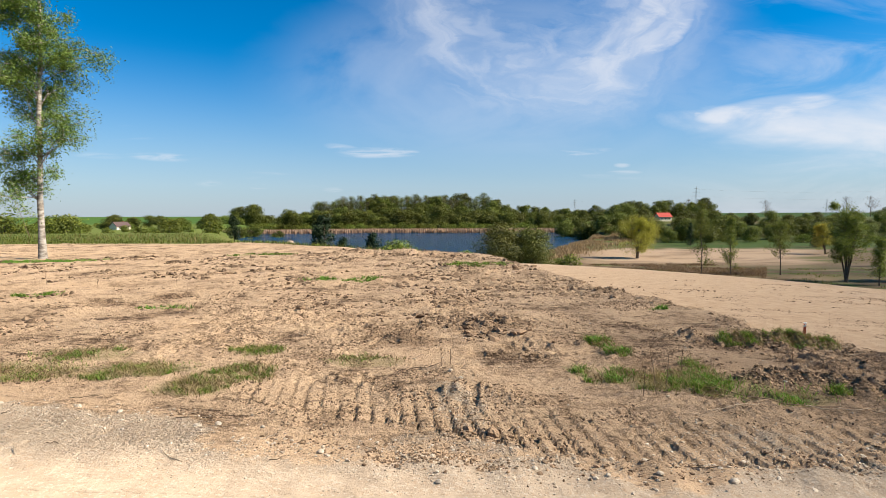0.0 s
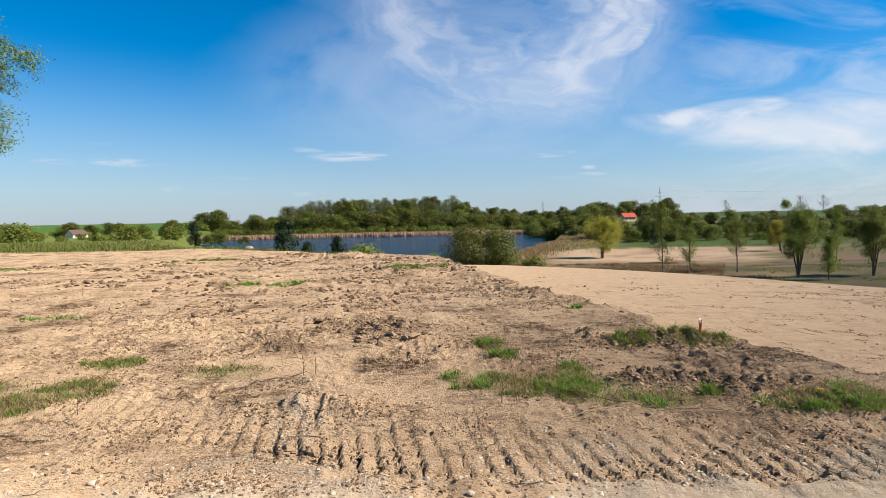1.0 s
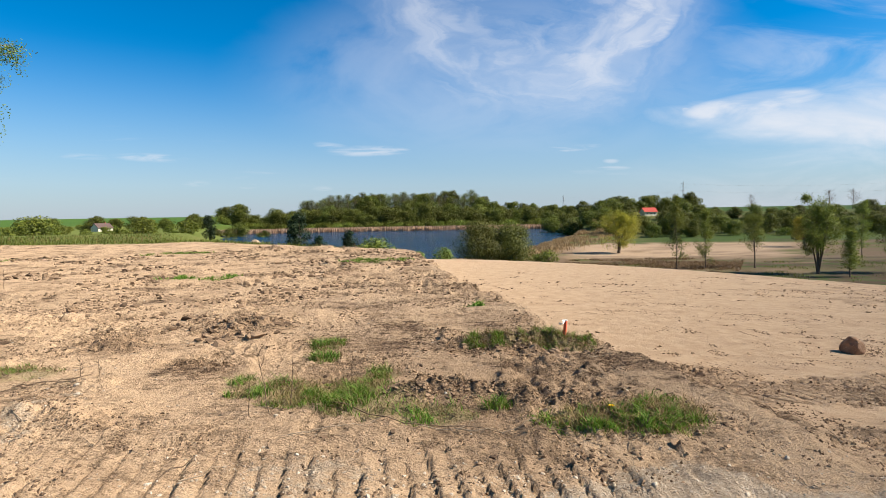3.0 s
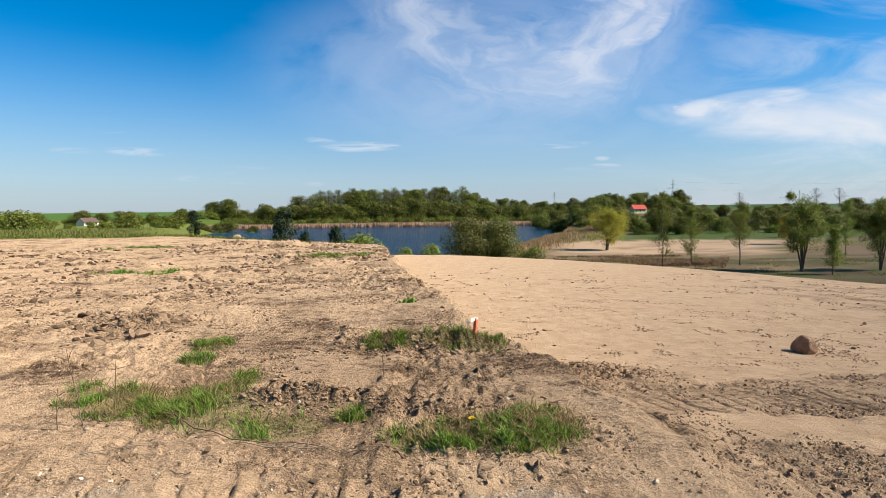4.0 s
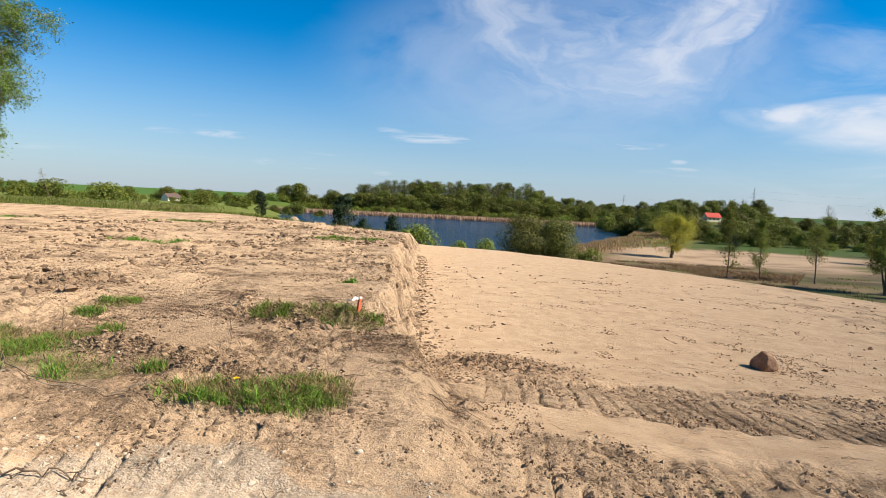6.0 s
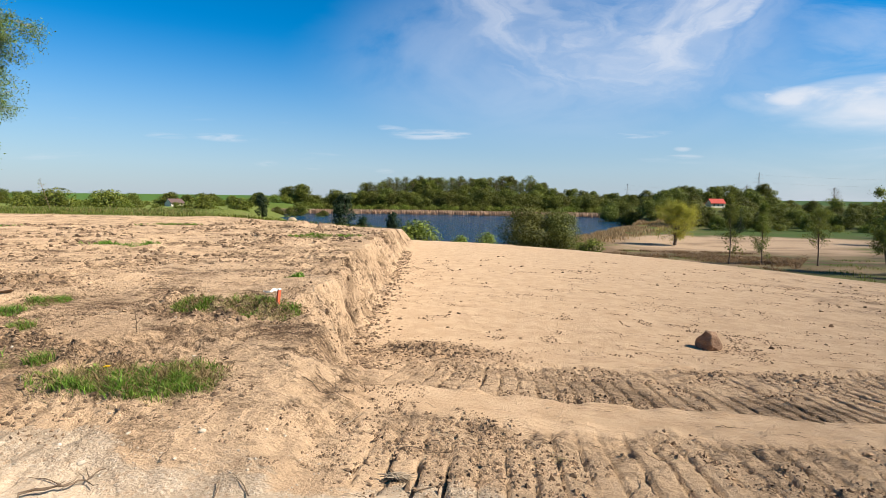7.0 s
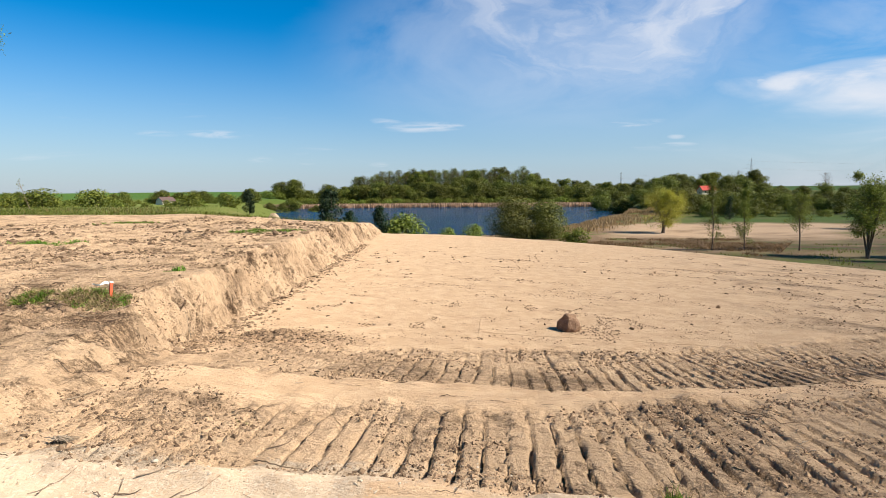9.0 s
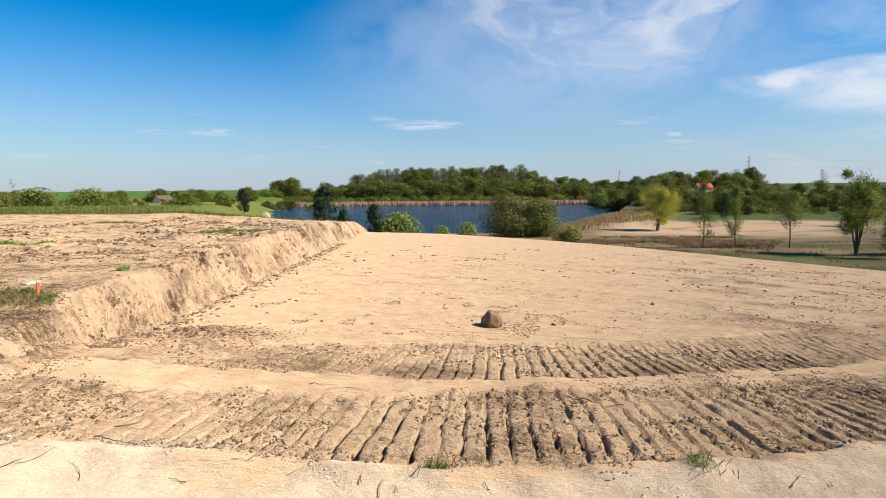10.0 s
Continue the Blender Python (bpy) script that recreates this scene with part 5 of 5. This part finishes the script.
def boulder():
    """The lone stone on the pad: a lit rough side and a broken flat side."""
    bm = bmesh.new()
    bmesh.ops.create_icosphere(bm, subdivisions=4, radius=1.0)
    planes = [(Vector((-0.80, -0.55, 0.28)).normalized(), 0.70), (Vector((0.35, -0.85, 0.35)).normalized(), 0.86), (Vector((0.9, -0.1, 0.45)).normalized(), 0.84), (Vector((0.15, 0.1, 1)).normalized(), 0.90),
              (Vector((0.7, -0.3, 0.85)).normalized(), 0.84), (Vector((-0.6, 0.4, 0.7)).normalized(), 0.80), (Vector((0, 0, -1)), 0.5)]
    for v in bm.verts:
        co = v.co.copy()
        for n, d in planes:
            over = co.dot(n) - d
            if over > 0:
                co -= n * over * 0.95
        co *= 1 + 0.10 * noise.noise(co * 2.5) + 0.045 * noise.noise(co * 7) + 0.025 * noise.noise(co * 17)
        v.co = Vector((co.x * 0.19, co.y * 0.18, co.z * 0.20))
    me = bpy.data.meshes.new("boulder")
    bm.to_mesh(me)
    bm.free()
    me.materials.append(STONE)
    for p in me.polygons:
        p.use_smooth = True
    ob = new("boulder", me)
    ob.location = (10.5, 10.0, ground_at(10.5, 10.0) + 0.095)
    tagged(ob, "reddish-brown field boulder with a broken face on bare sand", "stone")


boulder()
for k, (x, y, s) in enumerate(((0.12, 3.36, 0.05), (2.0, 3.44, 0.055), (-3.75, 4.65, 0.06), (-2.95, 4.5, 0.05), (-2.5, 4.35, 0.045), (-1.75, 4.1, 0.06), (-1.62, 4.18, 0.045), (-1.25, 4.12, 0.04), (0.3, 5.45, 0.05), (0.2, 5.6, 0.04),
                               (1.55, 3.5, 0.045), (3.1, 5.35, 0.04), (2.65, 3.75, 0.05), (3.3, 3.7, 0.04), (1.2, 3.45, 0.035), (4.6, 3.95, 0.04), (5.1, 3.9, 0.035), (5.55, 4.25, 0.04), (4.9, 5.25, 0.03),
                               (7.4, 3.95, 0.035), (-0.7, 3.7, 0.045), (0.75, 3.55, 0.04), (3.8, 3.85, 0.035), (2.3, 4.0, 0.04))):
    s *= 0.6
    ob = rock("stone", 200 + k, s, s * random.uniform(0.7, 1.1), s * random.uniform(0.55, 0.8), PALE_STONE, 7, 0.12, 2)
    ob.location = (x, y, ground_at(x, y) + s * 0.1)
    ob.rotation_euler = (random.uniform(-0.3, 0.3), random.uniform(-0.3, 0.3), random.uniform(0, 6))
    tagged(ob, "pale grey limestone lump half sunk in the soil", "stone", "loose stones by the track")
for k, (x, y, s) in enumerate(((0.52, 4.15, 0.09), (0.33, 4.2, 0.06), (4.62, 6.62, 0.10), (4.5, 6.55, 0.07), (4.95, 6.6, 0.08), (4.78, 6.75, 0.07), (1.05, 8.0, 0.13), (0.7, 7.8, 0.10), (-0.1, 10.2, 0.11), (3.4, 6.95, 0.08), (3.65, 6.85, 0.07),
                               (6.2, 7.7, 0.06), (6.75, 7.9, 0.06), (5.35, 7.6, 0.07), (-2.4, 9.3, 0.10), (-2.1, 9.25, 0.08), (0.45, 7.6, 0.08))):
    s *= 0.8
    ob = rock("clod", 300 + k, s, s * random.uniform(0.7, 1.1), s * random.uniform(0.6, 0.9), CLOD, 8, 0.20, 3)
    ob.location = (x, y, ground_at(x, y) + s * 0.05)
    ob.rotation_euler = (random.uniform(-0.4, 0.4), random.uniform(-0.4, 0.4), random.uniform(0, 6))
    tagged(ob, "large brown clod of dug soil", "clod", "large clods of soil")


def survey_stake():
    root = new("survey_stake")
    root.location = (4.8, 7.0, ground_at(4.8, 7.0) - 0.04)
    root.rotation_euler = (0.05, 0.1, 0.98)
    m = Mesh()
    block(m, -0.015, -0.015, -0.1, 0.015, 0.015, 0.22)
    ob = part("post", m, ORANGE, root, "orange-painted wooden post")
    m = Mesh()
    block(m, -0.016, -0.016, 0.22, 0.016, 0.016, 0.235)
    part("cap", m, WHITE_CLOTH, root, "white top")
    k = np.linspace(0, 1, 9)
    mid = np.stack([-0.02 - 0.17 * k, 0.01 * np.sin(k * 9), 0.215 + 0.012 * np.sin(k * 7) - 0.01 * k], 1)
    half = np.array([0, 0, 0.013])[None] * (1 - 0.3 * k)[:, None] + np.stack([0 * k, 0.012 * np.sin(k * 6), 0 * k], 1)
    m = Mesh()
    thick = np.array([0, 0.0015, 0])
    ring = np.stack([mid - half - thick, mid + half - thick, mid + half + thick, mid - half + thick], 1)
    idx = np.arange(36).reshape(9, 4)
    nxt = np.roll(idx, -1, 1)
    m.add(ring.reshape(-1, 3), np.stack([idx[:-1], nxt[:-1], nxt[1:], idx[1:]], -1).reshape(-1, 4))
    part("ribbon", m, WHITE_CLOTH, root, "white marking ribbon blown by the wind")
    tagged(root, "short orange survey stake with a white ribbon", "stake")


ORANGE = grainy("orange_paint", (0.72, 0.13, 0.05), (0.60, 0.11, 0.05), 30, 0.6, 0.15, 0.002)
WHITE_CLOTH = grainy("white_cloth", (0.80, 0.78, 0.74), (0.72, 0.69, 0.63), 30, 0.7, 0.15, 0.002)
survey_stake()


def stalk(x, y, tall, seed, label, lean=0.05, mat=None):
    """A bare upright weed stalk with thin side shoots."""
    rng = np.random.default_rng(seed)
    m = Mesh()
    root = new("weed_stalk")
    k = np.linspace(0, 1, 7)
    pts = np.stack([lean * tall * k + 0.02 * np.cumsum(rng.normal(0, 0.4, 7)) * tall, 0.02 * np.cumsum(rng.normal(0, 0.4, 7)) * tall, tall * k - 0.03], 1)
    tube(m, pts, np.linspace(0.004, 0.0015, 7), 5)
    part("stem", m, mat or TWIG, root)
    m = Mesh()
    for _ in range(9):
        i = rng.integers(2, 6)
        d = rng.normal(0, 1, 3) * np.array([1, 1, 0.3]) + np.array([0, 0, 0.9])
        d *= tall * rng.uniform(0.12, 0.28) / np.linalg.norm(d)
        tube(m, np.array([pts[i], pts[i] + d * 0.5 + rng.normal(0, 0.008, 3), pts[i] + d]), [0.0025, 0.002, 0.001], 4)
    part("side_shoots", m, mat or TWIG, root)
    root.location = (x, y, ground_at(x, y))
    tagged(root, label, "weed")


for k, (x, y, h) in enumerate(((2.1, 4.95, 0.55), (2.22, 5.05, 0.42), (1.95, 4.9, 0.3), (0.1, 5.8, 0.24), (0.2, 5.9, 0.2), (3.95, 5.9, 0.22), (2.6, 5.6, 0.3), (-3.4, 8.2, 0.3), (-6.5, 13, 0.5), (-9.5, 15, 0.5), (-10.5, 14, 0.55), (-8.8, 13.5, 0.4), (4.3, 5.9, 0.18), (-1.6, 5.0, 0.18))):
    stalk(x, y, h, 400 + k, "thin bare brown weed stalk standing in the soil", random.uniform(-0.15, 0.15))


def branch(points, thick, seed, label, mat):
    rng = np.random.default_rng(seed)
    p = np.array(points, float)
    t = np.linspace(0, len(p) - 1, 14)
    x, y = np.interp(t, range(len(p)), p[:, 0]) + rng.normal(0, 0.012, 14), np.interp(t, range(len(p)), p[:, 1]) + rng.normal(0, 0.012, 14)
    pts = np.stack([x, y, height(x, y) + thick + 0.012 + 0.015 * np.abs(np.sin(t * 2.1))], 1)
    root = new("branch")
    root.location = pts[7]
    m = Mesh()
    tube(m, pts - pts[7], thick * np.linspace(1.0, 0.4, 14), 6)
    part("stem", m, mat, root, smooth=True)
    for i in (3, 6, 9, 11):
        m = Mesh()
        d = rng.normal(0, 0.10, 3) * np.array([1, 1, 0.3])
        tube(m, np.array([pts[i], pts[i] + d * 0.6, pts[i] + d + np.array([0, 0, 0.02])]) - pts[7], [thick * 0.5, thick * 0.35, thick * 0.15], 4)
        part("twig", m, mat, root)
    tagged(root, label, "branch")


branch([(2.55, 5.05), (2.9, 4.8), (3.3, 4.66), (3.8, 4.55), (4.3, 4.52)], 0.0045, 1, "long crooked dry branch along the edge of the grass", TWIG)
branch([(2.35, 4.5), (2.7, 4.62), (3.0, 4.78)], 0.0035, 2, "pale barkless stick lying on grass", PALE_TWIG)
branch([(3.2, 4.62), (3.7, 4.55), (4.2, 4.66)], 0.0035, 3, "pale barkless stick lying along the turf", PALE_TWIG)
branch([(-0.35, 5.6), (-0.1, 5.75), (0.1, 5.95)], 0.008, 4, "broken brown twig leaning on a stone", TWIG)
branch([(3.9, 3.75), (4.15, 3.8), (4.35, 3.78)], 0.006, 5, "short forked twig on the gravel", TWIG)
branch([(5.0, 3.55), (5.2, 3.7), (5.28, 3.85)], 0.007, 6, "short dry twig on the gravel", TWIG)
branch([(7.95, 4.0), (8.15, 3.95), (8.35, 4.02)], 0.004, 7, "thin dry root on the gravel edge", TWIG)
branch([(5.85, 5.05), (6.0, 5.0), (6.2, 4.97)], 0.004, 8, "dark root lying across the sand", TWIG)
branch([(11.2, 5.6), (11.35, 5.45), (11.6, 5.4)], 0.006, 9, "thin dry twig on the crawler track", TWIG)


def torn_root():
    root = new("torn_root")
    rng = np.random.default_rng(14)
    for _ in range(26):
        m = Mesh()
        d = np.array([rng.uniform(0.02, 0.14), rng.normal(0, 0.03), rng.uniform(-0.02, 0.02)])
        q = np.array([rng.normal(0, 0.035), rng.normal(0, 0.02), 0.035 + rng.uniform(0, 0.035)])
        tube(m, np.array([q - d * 0.6, q + rng.normal(0, 0.006, 3), q + d - np.array([0, 0, 0.02])]), [0.004, 0.007, 0.0015], 5)
        part("fibre", m, PALE_TWIG, root, "pale splintered fibre")
    m = Mesh()
    for _ in range(9):
        d = np.array([rng.normal(0, 0.12), rng.normal(0, 0.1), -0.01])
        tube(m, np.array([[0, 0, 0.03], d * 0.5 + np.array([0, 0, 0.03]), d]), [0.014, 0.009, 0.003], 5)
    part("roots", m, TWIG, root, "dark thin roots")
    root.location = (6.7, 4.1, ground_at(6.7, 4.1))
    root.scale = (0.62, 0.62, 0.62)
    tagged(root, "torn tuft of splintered root on the sand", "root")


torn_root()


def dandelion():
    root = new("dandelion")
    root.location = (4.6, 4.72, ground_at(4.6, 4.72))
    m = Mesh()
    tube(m, np.array([[0, 0, 0], [0.005, 0, 0.07], [0, 0, 0.13]]), [0.003, 0.0025, 0.0025], 6)
    part("stem", m, GRASS_LEAF, root, "green stem")
    m = Mesh()
    rng = np.random.default_rng(3)
    for ring, n in ((1.0, 16), (0.65, 12), (0.35, 8)):
        for a in np.arange(n) * 2 * np.pi / n:
            d = np.array([np.cos(a), np.sin(a), 0]) * 0.024 * ring
            s = np.array([-np.sin(a), np.cos(a), 0]) * 0.004
            m.add([[0, 0, 0.13], d * 0.6 - s + [0, 0, 0.137], d + [0, 0, 0.145 - 0.01 * ring], d * 0.6 + s + [0, 0, 0.137]], [[0, 1, 2, 3]])
    part("flower", m, YELLOW, root, "yellow flower head")
    tagged(root, "single yellow dandelion in the grass", "flower")


YELLOW = grainy("petal_yellow", (0.80, 0.55, 0.02), (0.75, 0.48, 0.02), 40, 0.6, 0.1, 0.001)
dandelion()


# ---- far buildings, masts, sand heap ----
def house(name, x, y, turn, w, d, h, ridge, wall_mat, roof_mat, label):
    root = new(name)
    root.location = (x, y, ground_at(x, y, False))
    root.rotation_euler = (0, 0, turn)
    m = Mesh()
    t = 0.35
    block(m, -w / 2, -d / 2, -1, w / 2, -d / 2 + t, h)
    block(m, -w / 2, d / 2 - t, -1, w / 2, d / 2, h)
    block(m, -w / 2, -d / 2 + t, -1, -w / 2 + t, d / 2 - t, h)
    block(m, w / 2 - t, -d / 2 + t, -1, w / 2, d / 2 - t, h)
    part("wall", m, wall_mat, root)
    for s in (-1, 1):
        m = Mesh()
        e = s * (w / 2 - t / 2)
        v = np.array([(e - t / 2, -d / 2, h), (e - t / 2, d / 2, h), (e - t / 2, 0, h + ridge), (e + t / 2, -d / 2, h), (e + t / 2, d / 2, h), (e + t / 2, 0, h + ridge)])
        m.add(v, [[0, 2, 1, 1], [3, 4, 5, 5], [0, 3, 5, 2], [1, 2, 5, 4]])
        part("gable", m, wall_mat, root)
        m = Mesh()
        plate(m, [(-w / 2 - 0.4, s * (d / 2 + 0.5), h - 0.25), (w / 2 + 0.4, s * (d / 2 + 0.5), h - 0.25), (w / 2 + 0.4, 0, h + ridge + 0.1), (-w / 2 - 0.4, 0, h + ridge + 0.1)][::(-s)], 0.22)
        part("roof", m, roof_mat, root, "tiled roof slope")
    for k in range(3):
        cx = -w / 2 + w * (k + 0.7) / 3.4
        win = Mesh()
        block(win, cx - 0.65, -d / 2 - 0.06, 1.0, cx + 0.65, -d / 2 + 0.03, 2.3)
        frame_ob = part("window", win, WHITE_CLOTH, root, "white window")
        win = Mesh()
        block(win, cx - 0.52, -d / 2 - 0.09, 1.12, cx + 0.52, -d / 2 - 0.065, 2.18)
        part("pane", win, DARK_GLASS, frame_ob)
    m = Mesh()
    block(m, w * 0.2, -0.4, h + ridge * 0.5, w * 0.2 + 0.7, 0.4, h + ridge + 0.9)
    part("chimney", m, BRICK, root)
    tagged(root, label, "house")


RENDER_WALL = grainy("plaster", (0.72, 0.66, 0.50), (0.66, 0.60, 0.45), 1.2, 0.9, 0.1, 0.01)
RED_TILE = grainy("red_tile", (0.42, 0.06, 0.04), (0.33, 0.05, 0.035), 1.5, 0.7, 0.4, 0.04, stretch=(4, 1, 1))
BROWN_TILE = grainy("brown_tile", (0.09, 0.055, 0.05), (0.12, 0.08, 0.07), 1.5, 0.8, 0.4, 0.04, stretch=(4, 1, 1))
BRICK = grainy("chimney_brick", (0.35, 0.14, 0.09), (0.28, 0.11, 0.07), 4)
m_, t_, DARK = material("window_glass")
DARK.inputs["Base Color"].default_value, DARK.inputs["Roughness"].default_value = (0.02, 0.025, 0.03, 1), 0.08
DARK_GLASS = m_
STEEL = grainy("galvanised_steel", (0.34, 0.35, 0.36), (0.26, 0.27, 0.28), 3, 0.5, 0.1, 0.005)
house("house", 161.5, 401, 0.12, 10.0, 8.0, 2.9, 3.0, RENDER_WALL, RED_TILE, "small yellow-plastered house with a bright red tiled roof")
house("cottage", -231, 369, 1.25, 11.0, 7.0, 2.4, 3.0, RENDER_WALL, BROWN_TILE, "low cottage with cream gable and brown roof")


def pylon(x, y, tall):
    root = new("pylon")
    root.location = (x, y, ground_at(x, y, False) - 0.5)
    for sx, sy in ((-1, -1), (1, -1), (1, 1), (-1, 1)):
        m = Mesh()
        tube(m, np.array([(sx * tall * 0.075, sy * tall * 0.075, 0), (sx * tall * 0.018, sy * tall * 0.018, tall * 0.62), (sx * 0.25, sy * 0.25, tall)]), [0.2, 0.16, 0.1], 4)
        part("leg", m, STEEL, root)
    m = Mesh()
    for k in range(11):
        f, g = k / 12, (k + 1) / 12
        a, b = tall * 0.075 * (1 - f * 1.2) + 0.02 * tall * f, tall * 0.075 * (1 - g * 1.2) + 0.02 * tall * g
        a, b = max(a, 0.3), max(b, 0.3)
        for p, q in (((-1, -1), (1, -1)), ((1, -1), (1, 1)), ((1, 1), (-1, 1)), ((-1, 1), (-1, -1))):
            tube(m, np.array([(p[0] * a, p[1] * a, f * tall), ((p[0] * a + q[0] * b) / 2, (p[1] * a + q[1] * b) / 2, (f + g) / 2 * tall), (q[0] * b, q[1] * b, g * tall)]), [0.08] * 3, 3)
    part("lattice", m, STEEL, root)
    for h, w in ((0.68, 0.17), (0.80, 0.13), (0.92, 0.09)):
        m = Mesh()
        tube(m, np.array([(-w * tall, 0, h * tall), (0, 0, h * tall + 1.0), (w * tall, 0, h * tall)]), [0.12, 0.3, 0.12], 4)
        part("cross_arm", m, STEEL, root)
    tagged(root, "slender grey lattice power pylon on the far fields", "pylon", "power pylons")
    return root


def wires(a, b, ends):
    for k, (h, w) in enumerate(ends):
        for s in (-1, 1):
            t = np.linspace(0, 1, 16)[:, None]
            p = np.array(a) * (1 - t) + np.array(b) * t
            p = p + np.array([s * w, 0, h]) - np.array([0, 0, 9.0]) * 4 * t * (1 - t)
            m = Mesh()
            tube(m, p - p[0], np.full(16, 0.04), 3)
            ob = m.link("power_line", STEEL)
            ob.location = p[0]
            tagged(ob, "thin sagging power line between distant pylons", "power line", "power lines")


TOWERS = [(from_start(1228, 1000), 1000, 58), (from_start(1456, 1250), 1250, 40), (from_start(1016, 1300), 1300, 46), (from_start(1760, 900), 900, 46)]
for x, y, h in TOWERS:
    pylon(x, y, h)
for (xa, ya, ha), (xb, yb, hb) in ((TOWERS[0], TOWERS[3]), (TOWERS[2], TOWERS[0])):
    wires((xa, ya, ground_at(xa, ya, False)), (xb, yb, ground_at(xb, yb, False)), ((ha * 0.68, 7.5), (ha * 0.9, 4)))


def sand_heap():
    r, a = np.meshgrid(np.linspace(0, 1, 10), np.linspace(0, 2 * np.pi, 25)[:-1])
    x, y = r * np.cos(a) * 3.4, r * np.sin(a) * 2.2
    z = 2.3 * (1 - r ** 1.6) + 0.16 * fbm(x, y, 1.2, 171, 3) - 0.3
    idx = np.arange(240).reshape(24, 10)
    nxt = np.roll(idx, -1, 0)
    f = np.stack([idx[:, :-1], idx[:, 1:], nxt[:, 1:], nxt[:, :-1]], -1).reshape(-1, 4)
    ob = link_mesh("sand_heap", np.stack([x, y, z], -1).reshape(-1, 3), f, [HEAP], smooth=True)
    ob.location = (-22.3, 74.5, -3.0)
    ground = ground_at(-22.3, 74.5, False)
    ob.location.z = ground
    ob.scale.z = max(0.5, (-1.55 - ground) / 2.0)
    tagged(ob, "tipped heap of pale yellow sand at the slope", "sand heap")


HEAP = grainy("heap_sand", (0.43, 0.315, 0.20), (0.36, 0.26, 0.16), 2.0, 0.95, 0.5, 0.05)
sand_heap()
bare = tree("bare_tree", 71, 19, 0.4, BARK, limbs=40, first=0.3, reach=0.36, up=0.06, depth=3, kids=4, count=60, size=0.2, puff=0.3, rise=0.7, sides=4)
tagged(stand(bare, from_start(1350, 640), 640, 0, 1.0, 0.2, ground_at(from_start(1350, 640), 640, False)), "bare-branched tree on the far field", "tree", "bare trees on the fields")
for px, d, s in ((1490, 480, 0.9), (1532, 500, 0.95), (1215, 520, 0.9)):
    tagged(plant_again(bare, from_start(px, d), d, px, s), "bare-branched tree on the far field", "tree", "bare trees on the fields")
sapling = tree("sapling", 72, 4.6, 0.035, SPRING_LEAF, TWIG, limbs=14, first=0.3, reach=0.16, up=0.0, depth=1, kids=2, count=160, size=0.10, puff=0.1, lean=(-0.35, 0.0), sides=4)
tagged(stand(sapling, -55.0, 69.1, 0, 1.0, 0.1, ground_at(-55.0, 69.1, False)), "thin bent sapling with few leaves in the meadow", "tree")
